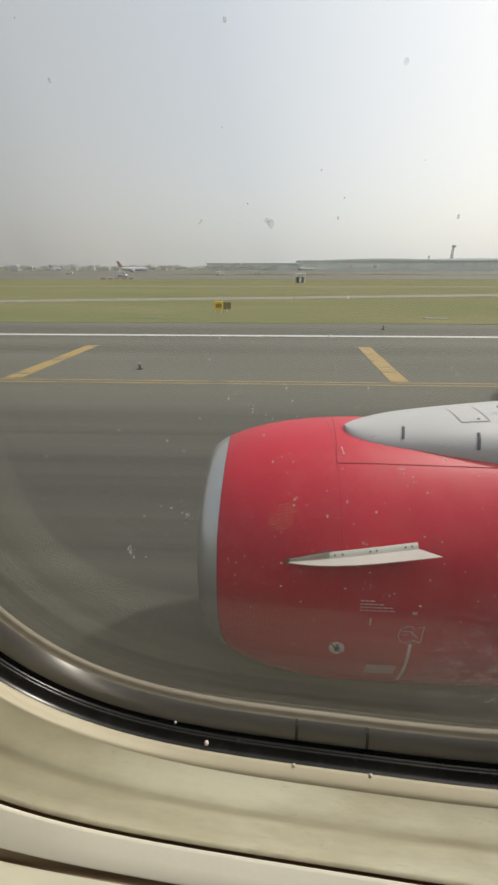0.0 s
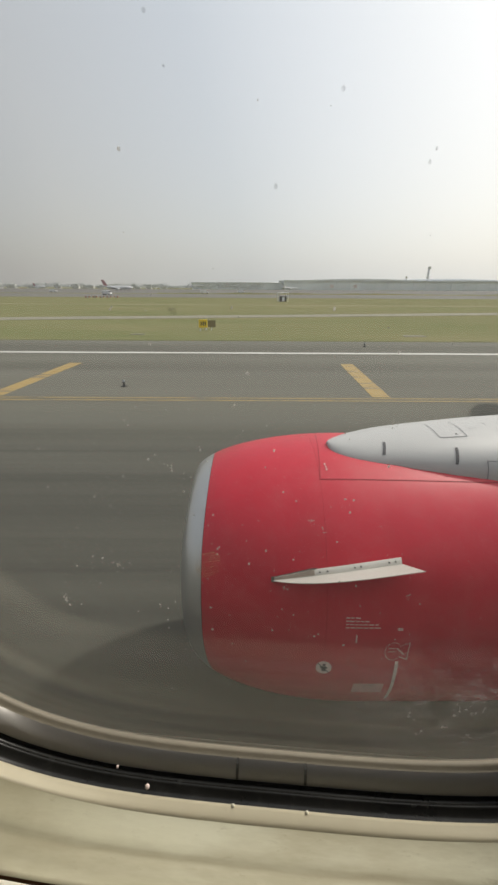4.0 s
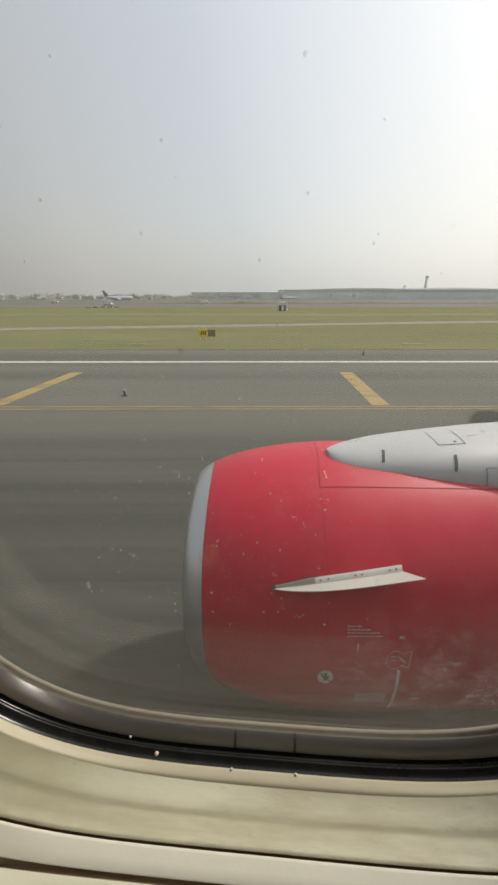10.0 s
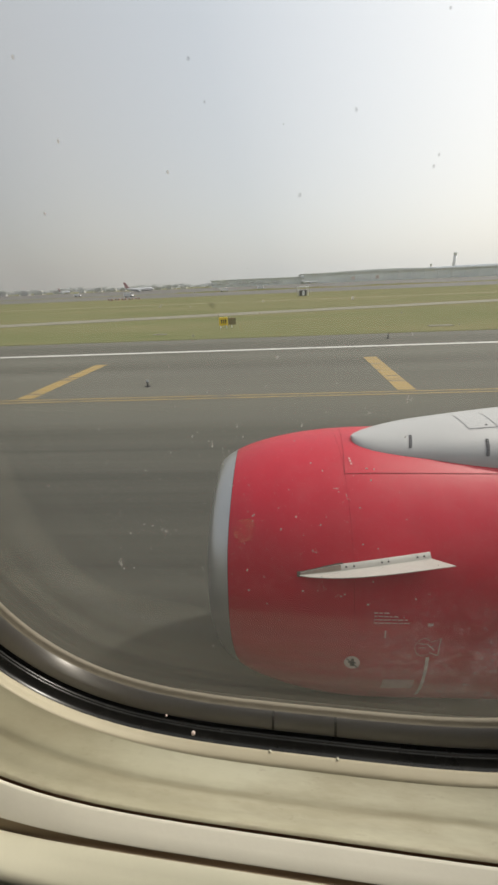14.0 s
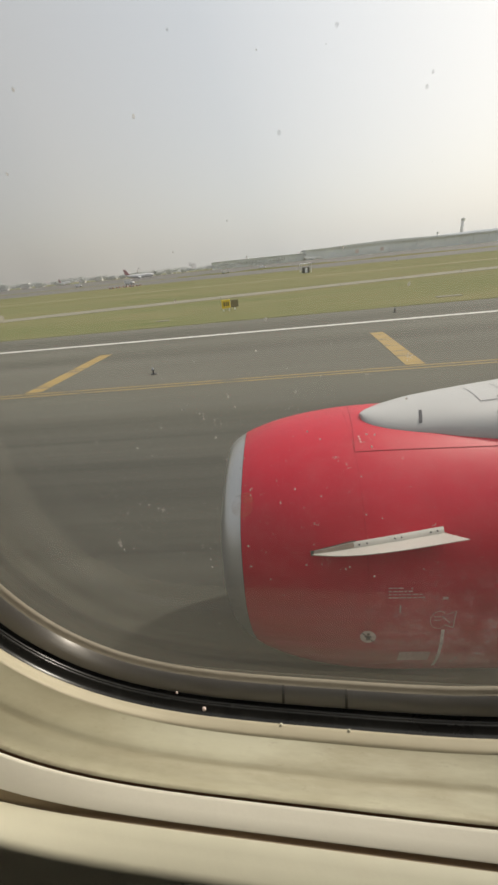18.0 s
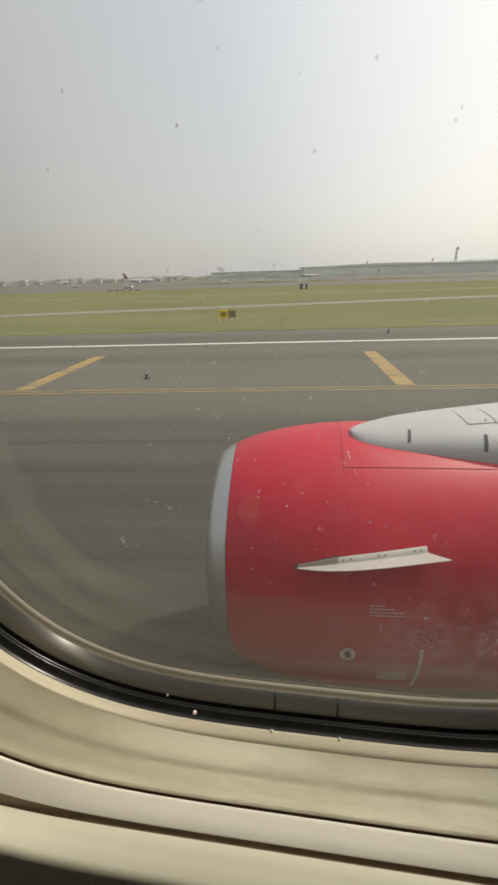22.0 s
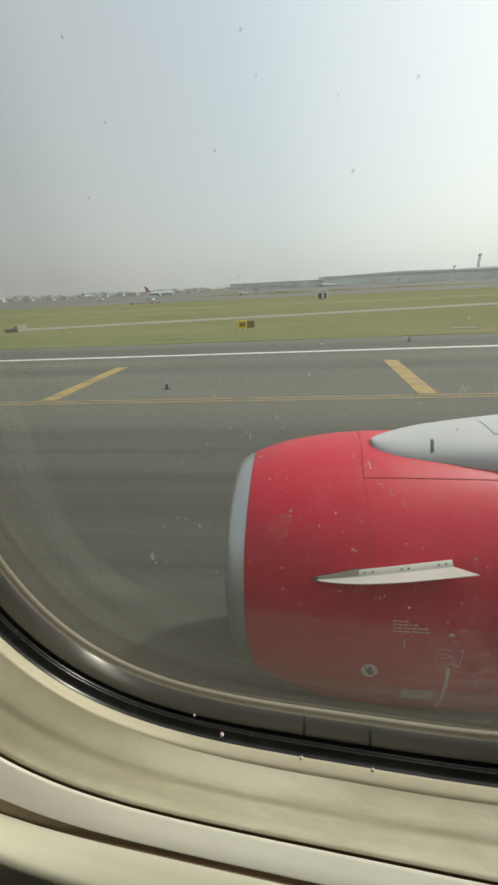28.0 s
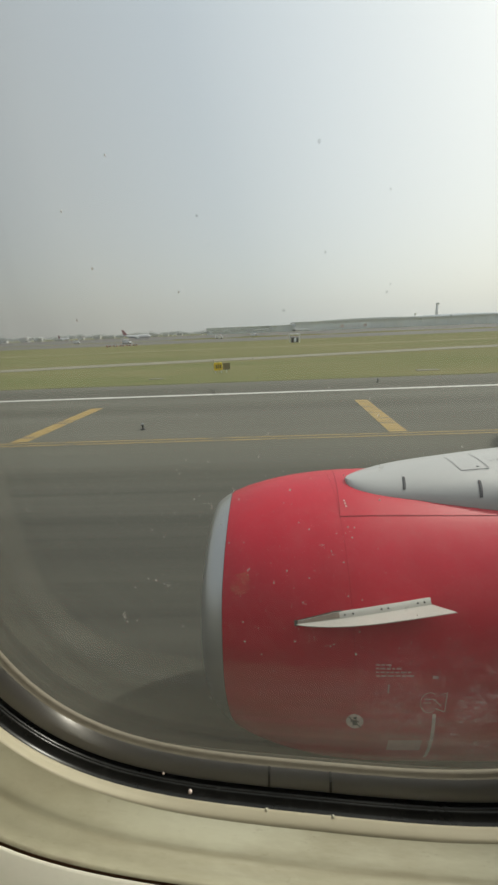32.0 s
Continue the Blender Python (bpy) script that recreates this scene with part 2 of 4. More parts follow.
def pane_glass():
    """Clear pane; film thickening towards lower rim and corners paints dust and reflected sill."""
    k = Nodes("dusty_acrylic_pane")
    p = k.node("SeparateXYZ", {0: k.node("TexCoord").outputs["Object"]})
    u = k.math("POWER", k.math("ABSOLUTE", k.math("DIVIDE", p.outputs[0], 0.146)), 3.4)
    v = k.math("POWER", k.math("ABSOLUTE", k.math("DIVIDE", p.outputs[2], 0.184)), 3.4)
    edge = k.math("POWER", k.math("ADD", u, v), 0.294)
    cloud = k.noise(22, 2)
    # arcs along the rim, painting the reveal's reflection into the film
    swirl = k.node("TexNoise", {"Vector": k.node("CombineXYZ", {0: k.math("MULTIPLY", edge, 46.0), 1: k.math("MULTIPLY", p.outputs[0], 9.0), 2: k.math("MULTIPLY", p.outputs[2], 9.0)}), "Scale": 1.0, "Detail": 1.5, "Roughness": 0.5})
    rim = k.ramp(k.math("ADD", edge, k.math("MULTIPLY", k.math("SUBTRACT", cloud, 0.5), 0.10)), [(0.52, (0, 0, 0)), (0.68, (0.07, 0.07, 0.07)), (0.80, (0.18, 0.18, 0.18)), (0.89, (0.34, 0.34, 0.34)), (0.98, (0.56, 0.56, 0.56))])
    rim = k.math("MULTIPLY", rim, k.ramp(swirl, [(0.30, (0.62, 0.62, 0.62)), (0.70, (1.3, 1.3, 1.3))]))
    # dried splashes low in the aft half
    su = k.math("MULTIPLY", k.math("SUBTRACT", 1.25, k.math("MULTIPLY", k.math("ABSOLUTE", k.math("SUBTRACT", p.outputs[0], 0.078)), 13.0), True), k.math("SUBTRACT", 1.2, k.math("MULTIPLY", k.math("ABSOLUTE", k.math("ADD", p.outputs[2], 0.151)), 30.0), True))
    patchy = k.ramp(k.noise(110, 4, (1, 1, 1), 0.7), [(0.36, (0, 0, 0)), (0.58, (1, 1, 1))])
    cells = k.node("TexVoronoi", {"Vector": k.mix(0.0012, k.node("TexCoord").outputs["Object"], k.noise(300, 3).outputs[1]).outputs[0], "Scale": 900.0})
    dots = k.ramp(cells.outputs[0], [(0.22, (1, 1, 1)), (0.50, (0.25, 0.25, 0.25))])
    size = k.ramp(k.node("SeparateXYZ", {0: cells.outputs[1]}).outputs[0], [(0.1, (0.2, 0.2, 0.2)), (0.8, (1, 1, 1))])
    splash = k.math("MULTIPLY", k.math("MULTIPLY", k.math("MULTIPLY", k.math("MULTIPLY", dots, size), patchy), su), 0.58, True)
    clear = k.node("BsdfTransparent", {0: (0.98, 0.985, 0.98, 1)})
    gloss = k.node("BsdfGlossy", {"Roughness": 0.08})
    glass = k.node("MixShader", {0: k.math("MULTIPLY", k.node("Fresnel", {0: 1.49}), 0.95, True), 1: clear.outputs[0], 2: gloss.outputs[0]})
    haze = k.node("MixShader", {0: 0.030, 1: glass.outputs[0], 2: k.node("BsdfTranslucent", {0: (0.60, 0.575, 0.52, 1)}).outputs[0]})
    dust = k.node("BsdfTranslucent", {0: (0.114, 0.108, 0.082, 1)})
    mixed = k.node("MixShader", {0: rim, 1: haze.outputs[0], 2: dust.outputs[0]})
    dried = k.node("BsdfTranslucent", {0: (0.30, 0.275, 0.265, 1)})
    both = k.node("MixShader", {0: splash, 1: mixed.outputs[0], 2: dried.outputs[0]})
    k.put(k.out.inputs[0], both.outputs[0])
    return k.m


def stained_plastic():
    """Cream plastic with long greasy smears and small scuffs."""
    k = Nodes("stained_cream_plastic")
    smear = k.noise(60, 5, (0.22, 1, 1), 0.65)
    broad = k.noise(14, 4, (0.6, 1, 1))
    scuff = k.noise(420, 6, (0.35, 1, 1), 0.7)
    c = k.ramp(broad, [(0.32, (0.46, 0.433, 0.298)), (0.52, (0.585, 0.563, 0.412)), (0.70, (0.65, 0.633, 0.49))])
    c = k.mix(k.math("MULTIPLY", k.ramp(smear, [(0.46, (0, 0, 0)), (0.68, (1, 1, 1))]), 0.75), c, (0.41, 0.37, 0.25, 1))
    c = k.mix(k.math("MULTIPLY", k.ramp(scuff, [(0.60, (0, 0, 0)), (0.72, (1, 1, 1))]), 0.40), c, (0.30, 0.25, 0.16, 1))
    # darker, browner patch with a ragged border towards the forward end
    q = k.node("SeparateXYZ", {0: k.node("TexCoord").outputs["Object"]}).outputs[0]
    fore_brown = k.math("MULTIPLY", k.math("MULTIPLY", k.math("SUBTRACT", -0.035, k.math("ADD", q, k.math("MULTIPLY", k.math("SUBTRACT", k.noise(30, 4), 0.5), 0.12))), 16.0, True), 0.55)
    c = k.mix(fore_brown, c, (0.36, 0.325, 0.215, 1))
    # crease shade painted half way along the sill, and grime close to the joint
    d = k.node("SeparateXYZ", {0: k.node("TexCoord").outputs["Object"]}).outputs[1]
    wob = k.math("MULTIPLY", k.math("SUBTRACT", k.noise(18, 3), 0.5), 0.006)
    line = k.math("SUBTRACT", 1.0, k.math("MULTIPLY", k.math("ABSOLUTE", k.math("ADD", k.math("SUBTRACT", d, 0.0737), wob)), 700.0), True)
    c = k.mix(k.math("MULTIPLY", k.math("MULTIPLY", line, k.ramp(broad, [(0.32, (0.15, 0.15, 0.15)), (0.56, (1, 1, 1))])), 0.6), c, (0.33, 0.29, 0.19, 1))
    grime = k.math("MULTIPLY", k.math("SUBTRACT", 1.0, k.math("MULTIPLY", k.math("SUBTRACT", d, 0.0660), 420.0), True), k.ramp(k.noise(110, 5, (0.3, 1, 1), 0.7), [(0.48, (0, 0, 0)), (0.62, (1, 1, 1))]))
    c = k.mix(k.math("MULTIPLY", grime, 0.6), c, (0.32, 0.26, 0.19, 1))
    return k.finish(c.outputs[0], k.ramp(smear, [(0.3, (0.42, 0.42, 0.42)), (0.7, (0.6, 0.6, 0.6))]).outputs[0], 0, scuff.outputs[0], 0.0004, 0.15)


def drop_film():
    """Thin dried residue that lets most of the light through."""
    k = Nodes("dried_drop")
    d = k.node("AddShader", {0: k.node("BsdfTranslucent", {0: (0.45, 0.44, 0.41, 1)}).outputs[0], 1: k.node("BsdfDiffuse", {0: (0.35, 0.33, 0.30, 1)}).outputs[0]})
    k.put(k.out.inputs[0], k.node("MixShader", {0: 0.37, 1: k.node("BsdfTransparent").outputs[0], 2: d.outputs[0]}).outputs[0])
    return k.m


def spot_film():
    """Grey residue that dims what lies behind it."""
    k = Nodes("grey_dried_spot")
    d = k.node("BsdfDiffuse", {0: (0.16, 0.16, 0.15, 1)})
    f = k.ramp(k.noise(2500, 3), [(0.35, (0.10, 0.10, 0.10)), (0.65, (0.27, 0.27, 0.27))])
    k.put(k.out.inputs[0], k.node("MixShader", {0: f, 1: k.node("BsdfTransparent").outputs[0], 2: d.outputs[0]}).outputs[0])
    return k.m


def rib_film():
    k = Nodes("orange_rib_film")
    d = k.node("AddShader", {0: k.node("BsdfTranslucent", {0: (0.30, 0.19, 0.10, 1)}).outputs[0], 1: k.node("BsdfDiffuse", {0: (0.3, 0.2, 0.1, 1)}).outputs[0]})
    f = k.math("MULTIPLY", k.ramp(k.noise(500, 4), [(0.35, (0, 0, 0)), (0.6, (1, 1, 1))]), 0.36)
    k.put(k.out.inputs[0], k.node("MixShader", {0: f, 1: k.node("BsdfTransparent").outputs[0], 2: d.outputs[0]}).outputs[0])
    return k.m


def brushed_band():
    """Dull metal brushed along its length."""
    k = Nodes("grey_brushed_retainer")
    fine = k.noise(900, 2)
    c = k.ramp(fine, [(0.3, (0.122, 0.115, 0.105)), (0.7, (0.145, 0.137, 0.126))])
    tan = k.node("Tangent")
    tan.direction_type, tan.axis = "RADIAL", "Y"
    gloss = k.node("BsdfAnisotropic", {"Color": (0.66, 0.635, 0.60, 1), "Roughness": 0.32, "Anisotropy": 0.70, "Rotation": 0.0, "Tangent": tan.outputs[0]})
    matt = k.node("BsdfDiffuse", {0: c})
    k.put(k.out.inputs[0], k.node("MixShader", {0: 0.5, 1: matt.outputs[0], 2: gloss.outputs[0]}).outputs[0])
    return k.m


ASPHALT, MEADOW, RED = asphalt(), meadow(), red_cowl()
WHITE_LINE = paint("white_road_paint", (0.60, 0.59, 0.55))
YELLOW_LINE = paint("yellow_road_paint", (0.37, 0.262, 0.096), keep=0.52)
FAR_TARMAC = plain("far_tarmac", (0.135, 0.13, 0.12), 0.9, scale=0.05)
STRAW = plain("dry_grass", (0.22, 0.19, 0.105), 0.95, scale=0.3)
CONCRETE = plain("weathered_concrete", (0.25, 0.235, 0.185), 0.9, scale=1.5, bump=0.4)
LIP_METAL = plain("brushed_inlet_metal", (0.54, 0.545, 0.54), 0.34, 0.85, vary=0.10, scale=4)
DUCT = plain("dark_duct", (0.05, 0.05, 0.055), 0.6)
WHITE_PAINT = plain("white_aircraft_paint", (0.44, 0.44, 0.43), 0.45, 0.0, 0.06, 2.0, 0.03)
STRAKE_PAINT = plain("offwhite_strake_paint", (0.49, 0.475, 0.43), 0.45, 0.0, 0.08, 6.0, 0.05)
SEAM = plain("dark_panel_gap", (0.16, 0.014, 0.020), 0.8)
DARK = plain("dark_rubber", (0.035, 0.035, 0.035), 0.6)
DECAL = plain("faded_white_decal", (0.76, 0.62, 0.57), 0.6, vary=0.2)
DECAL_GREY = plain("grey_decal", (0.60, 0.37, 0.35), 0.6, vary=0.2)
CREAM = plain("cream_cabin_plastic", (0.52, 0.47, 0.34), 0.5, 0.0, 0.10, 9.0, 0.08, dirt=(0.40, 0.35, 0.23))
REVEAL = stained_plastic()
PINKISH = plain("warm_white_cabin_plastic", (0.67, 0.64, 0.535), 0.42, 0.0, 0.06, 12.0, 0.08, dirt=(0.50, 0.44, 0.35))
PANEL = plain("grey_cream_cabin_plastic", (0.545, 0.523, 0.40), 0.5, 0.0, 0.07, 10.0, 0.08, dirt=(0.48, 0.43, 0.31))
LINING = plain("cabin_lining", (0.60, 0.56, 0.49), 0.65, 0.0, 0.05, 3.0)
GROOVE = plain("brown_groove", (0.16, 0.095, 0.055), 0.8)
GROOVE_PALE = plain("tan_groove", (0.30, 0.23, 0.155), 0.7)
RIM = plain("beige_window_seal", (0.275, 0.245, 0.19), 0.55, scale=40)
BAND = brushed_band()
GASKET = plain("black_rubber_gasket", (0.013, 0.013, 0.012), 0.27, vary=0.5, scale=90, bump=0.0, dirt=(0.05, 0.05, 0.047))
PANE = pane_glass()
CLIP = plain("dark_grey_clip", (0.10, 0.098, 0.092), 0.6)
PEG = plain("pale_peg", (0.72, 0.68, 0.55), 0.5)
VENT = plain("vent_shadow", (0.07, 0.07, 0.075), 0.7)
CARPET = plain("blue_grey_carpet", (0.07, 0.08, 0.11), 0.95, scale=60)


# ---- mesh helpers ----
def finish(name, bm, material, smooth=False):
    me = bpy.data.meshes.new(name)
    bmesh.ops.recalc_face_normals(bm, faces=bm.faces)
    if smooth:
        for f in bm.faces:
            f.smooth = True
    bm.to_mesh(me)
    bm.free()
    me.materials.append(material)
    return me


def part(name, bm, material, parent=None, label="", smooth=False):
    """One mesh object, under a thing or a part."""
    ob = new(name, finish(name, bm, material, smooth))
    ob.parent = parent
    return tagged(ob, label)


def grid(bm, rows, closed=False):
    """Faces between rows of points."""
    vs = [[bm.verts.new(p) for p in r] for r in rows]
    for a, b in zip(vs, vs[1:]):
        n = len(a)
        for i in range(n if closed else n - 1):
            j = (i + 1) % n
            bm.faces.new((a[i], a[j], b[j], b[i]))
    return vs


def box(bm, x0, x1, y0, y1, z0, z1, bevel=0.0):
    r = bmesh.ops.create_cube(bm, size=1)
    for v in r["verts"]:
        v.co = ((x0 + x1) / 2 + v.co.x * (x1 - x0), (y0 + y1) / 2 + v.co.y * (y1 - y0), (z0 + z1) / 2 + v.co.z * (z1 - z0))
    if bevel:
        es = {e for v in r["verts"] for e in v.link_edges}
        bmesh.ops.bevel(bm, geom=list(es), offset=bevel, segments=2, affect="EDGES", profile=0.5)
    return bm


def boxes(*dims, bevel=0.0):
    bm = bmesh.new()
    for d in dims:
        box(bm, *d, bevel=bevel)
    return bm


def tube(bm, p, q, r0, r1=None, n=12, caps=True):
    p, q = Vector(p), Vector(q)
    r1 = r0 if r1 is None else r1
    m = (q - p).to_track_quat("Z", "Y").to_matrix()
    rows = [[c + m @ Vector((r * math.cos(a), r * math.sin(a), 0)) for a in [2 * math.pi * i / n for i in range(n)]] for c, r in ((p, r0), (q, r1))]
    vs = grid(bm, rows, True)
    if caps:
        bm.faces.new(vs[0][::-1])
        bm.faces.new(vs[1])
    return bm


def empty(name, x=0.0, y=0.0, z=0.0, rz=0.0):
    ob = new(name)
    ob.matrix_world = pose(x, y, z, 0, 0, rz)
    return ob


def strip(name, x0, x1, y0, y1, z, material, step=None):
    """A flat sheet."""
    bm = bmesh.new()
    n = 1 if not step else max(1, int((x1 - x0) / step))
    xs = [x0 + (x1 - x0) * i / n for i in range(n + 1)]
    grid(bm, [[(x, y0, z) for x in xs], [(x, y1, z) for x in xs]])
    return part(name, bm, material)


# ---- ground ----
ground = tagged(strip("ground", -4500, 4500, -3000, 4600, 0.0, MEADOW), "mown airfield grass, green with dry patches", "grass", kind="structure")
runway = tagged(strip("runway", -900, 900, -45, 29.3, 0.012, ASPHALT), "grey asphalt runway with dark rubber streaks", "runway", kind="structure")
tagged(strip("edge_marking", -900, 900, 23.38, 23.86, 0.018, WHITE_LINE), "long white painted runway edge line on asphalt", "road marking", kind="structure")
GRASS_EDGE = 29.3
for n, y in (("taxi_line", 13.0), ("taxi_line", 13.32)):
    tagged(strip(n, -900, 900, y - 0.05, y + 0.05, 0.018, YELLOW_LINE), "one of two thin parallel yellow taxi lines on asphalt", "road marking", "double yellow line", "structure")

for x0, x1, y0, y1, lab in ((-82, -60, 9.4, 10.9, "worn white touchdown bar on the runway asphalt"), (-82, -60, 6.6, 8.7, "wide worn white touchdown bar on the runway asphalt"), (-190, -140, 5.6, 15.4, "broad white painted block streaked with rubber on the runway")):
    tagged(strip("touchdown_marking", x0, x1, y0, y1, 0.018, WHITE_LINE), lab, "road marking", "touchdown markings", "structure")


def bar(x0, x1, wid):
    """A slanting painted bar from the double line towards the grass."""
    bm = bmesh.new()
    grid(bm, [[(x0, 13.5, 0.019), (x0 + wid, 13.5, 0.019)], [(x1, 20.1, 0.019), (x1 + wid, 20.1, 0.019)]])
    return tagged(part("yellow_bar", bm, YELLOW_LINE), "slanting worn yellow painted bar on the taxiway shoulder", "road marking", "yellow shoulder bars", "structure")


for a in range(-5, 6):
    bar(-9.9 + 14.6 * a, -9.6 + 14.6 * a, 0.68)

# grass fringe along the pavement
bm = bmesh.new()
rnd = random.Random(4)
for i in range(5200):
    x = rnd.uniform(-45, 45)
    y = GRASS_EDGE + abs(rnd.gauss(0, 0.22)) - 0.10 + 0.10 * noise.noise((x * 0.35, 3, 0))
    h, w, a = rnd.uniform(0.02, 0.09), rnd.uniform(0.008, 0.02), rnd.uniform(0, 3.14)
    dx, dy = w * math.cos(a), w * math.sin(a)
    l = rnd.uniform(-0.05, 0.05)
    v = [bm.verts.new(p) for p in ((x - dx, y - dy, 0.0), (x + dx, y + dy, 0.0), (x + l, y + 0.3 * l, h))]
    bm.faces.new(v)
tagged(part("grass_fringe", bm, MEADOW), "uneven fringe of grass blades along the asphalt", "grass", kind="stuff")

# taxiways, apron and dry strips further out
tagged(strip("taxiway", -900, 900, 165, 245, 0.02, FAR_TARMAC), "far grey taxiway across the grass", "taxiway", kind="structure")
tagged(strip("apron", -1500, 1500, 275, 880, 0.02, FAR_TARMAC), "wide grey concrete apron before the terminal", "apron", kind="structure")
tagged(strip("dry_strip", -900, 900, 92, 96, 0.02, STRAW), "strip of dry straw-coloured grass", "grass", kind="structure")
bm = bmesh.new()
bank_x = [-60 + 6 * i for i in range(120)]
crest = [0.35 + 1.1 * abs(noise.noise((x * 0.03, 1.7, 0))) + 0.3 * noise.noise((x * 0.2, 0.4, 0)) for x in bank_x]
grid(bm, [[(x, 262.0, 0.0) for x in bank_x], [(x, 264.0, max(0.15, z)) for x, z in zip(bank_x, crest)], [(x, 267.0, 0.0) for x in bank_x]])
tagged(part("grass_bank", bm, MEADOW), "low uneven grassy bank along the apron", "grass", kind="structure")
tagged(strip("dry_strip", -900, 900, 250, 256, 0.02, STRAW), "wide strip of dry straw-coloured grass", "grass", kind="structure")

# ---- jet engine ----
AY, AZ, RAD = 2.895, 1.501, 1.104
X_LIP, X_SEAM, X_SPLIT, X_END = -0.49, -0.325, 0.535, 2.9


def nac_s(x):
    return min(1, max(0, (x - X_LIP) / 1.32))


def nac_r(x):
    """Nacelle radius along the engine."""
    r = RAD * (0.69 + 0.31 * (1 - (1 - nac_s(x)) ** 2) ** 0.58)
    return r - 0.05 * max(0, (x - 1.6) / 1.3) ** 2


def lean(a):
    """The inlet's upper and lower rims lie a little further aft than its flanks."""
    return 0.03 * max(0, (math.sin(a) - 0.55) / 0.45) ** 1.5 + 0.125 * max(0, -math.sin(a)) ** 1.5


def nac(x, th, lift=0.0):
    """A point of the cowl: th in degrees from the inboard side upwards. Fuller low on the flanks, flat below, the inlet plane leaning back."""
    a = radians(th)
    r = nac_r(x) + lift
    y, z = -math.cos(a) * r, math.sin(a) * r
    if math.sin(a) < 0:
        y *= 1 + 0.09 * min(1, -math.sin(a) * 1.6)
        z *= 1 + 0.11 * min(1, -math.sin(a) * 1.6)
    if z < -1.0:
        z = -1.0 - (abs(z) - 1.0) * 0.45
    return (x + lean(a) * (1 - nac_s(x)), AY + y, AZ + z)


def cowl(xs, lift=0.0, n=96):
    bm = bmesh.new()
    grid(bm, [[nac(x, 360 * i / n, lift) for i in range(n)] for x in xs], True)
    return bm


engine = empty("jet_engine", 0.9, AY, 0)
tagged(engine, "red jet engine nacelle with bare metal inlet lip under the wing", "jet engine")
IE = engine.matrix_world.inverted()


def epart(name, bm, material, parent=None, label="", smooth=True):
    bm.transform(IE)
    return part(name, bm, material, parent or engine, label, smooth)


lin = lambda a, b, n: [a + (b - a) * i / n for i in range(n + 1)]
epart("front_cowl", cowl(lin(X_SEAM + 0.002, X_SPLIT - 0.0008, 20)), RED, label="glossy red painted front cowl")
epart("fan_cowl", cowl(lin(X_SPLIT + 0.0008, X_END, 30)), RED, label="glossy red painted fan cowl")
epart("cowl_backing", cowl(lin(X_SEAM - 0.03, X_END, 40), -0.003), SEAM, label="dark structure inside the panel gaps")
bm = bmesh.new()
rows = [[nac(x, 360 * i / 96) for i in range(96)] for x in lin(X_SEAM - 0.002, X_LIP, 12)]
for k in range(1, 7):
    rows.append([nac(X_LIP, 360 * i / 96, -0.03 * (1 - math.cos(math.pi * k / 6)))[1:] for i in range(96)])
    rows[-1] = [(X_LIP + lean(2 * math.pi * i / 96) - 0.008 * math.sin(math.pi * k / 6), *rows[-1][i]) for i in range(96)]
grid(bm, rows, True)
epart("inlet_lip", bm, LIP_METAL, label="dull grey bare metal inlet lip")
bm = bmesh.new()
grid(bm, [[(x, AY - math.cos(2 * math.pi * i / 64) * r, AZ + math.sin(2 * math.pi * i / 64) * r) for i in range(64)] for x, r in ((X_LIP + 0.12, 0.755), (X_LIP + 0.3, 0.72), (X_LIP + 0.8, 0.76), (X_LIP + 0.85, 0.3), (X_LIP + 0.6, 0.12), (X_LIP + 0.5, 0.01))], True)
epart("inlet_duct", bm, DUCT, label="dark inlet duct with spinner")


def patch(x0, x1, t0, t1, lift=0.003, n=6):
    """A thin piece that follows the cowl."""
    bm = bmesh.new()
    grid(bm, [[nac(x0 + (x1 - x0) * i / n, t0 + (t1 - t0) * j / n, lift) for i in range(n + 1)] for j in range(n + 1)])
    return bm


def decal_pt(x, th):
    return nac(x, th, 0.003)


# panel seam along the upper flank
bm = bmesh.new()
grid(bm, [[nac(x, 65.0 - 1.2 * (x - X_SPLIT) + d, 0.002) for x in lin(X_SPLIT, X_END, 24)] for d in (-0.14, 0.14)])
epart("panel_seam", bm, SEAM, label="thin dark panel joint")
bm = bmesh.new()
grid(bm, [[nac(X_SPLIT + 0.09 * (th - 65) / 47 + d, th, 0.002) for th in lin(65, 112, 20)] for d in (-0.0016, 0.0016)])
epart("panel_seam", bm, SEAM, label="thin dark panel joint")
for a in (0, 1, 2):
    epart("latch_mark", patch(0.584 + 0.003 * a, 0.597 + 0.003 * a, 72.4 - 1.5 * a, 73.3 - 1.5 * a), DECAL_GREY, label="small pale stencil mark")

FOOT_WORN = plain("worn_foot_paint", (0.27, 0.222, 0.178), 0.6, vary=0.2, scale=20)
SEALANT = plain("brown_sealant", (0.13, 0.105, 0.09), 0.7)

# strake: a thin finned plate with a riveted foot
S_X0, S_X1, S_T0, S_T1 = 0.178, 1.03, 27.0, 33.2


def strake_h(s):
    return 0.018 + 0.170 * (1 - (1 - s) ** 4.2)


def strake_th(s):
    return S_T0 + (S_T1 - S_T0) * s


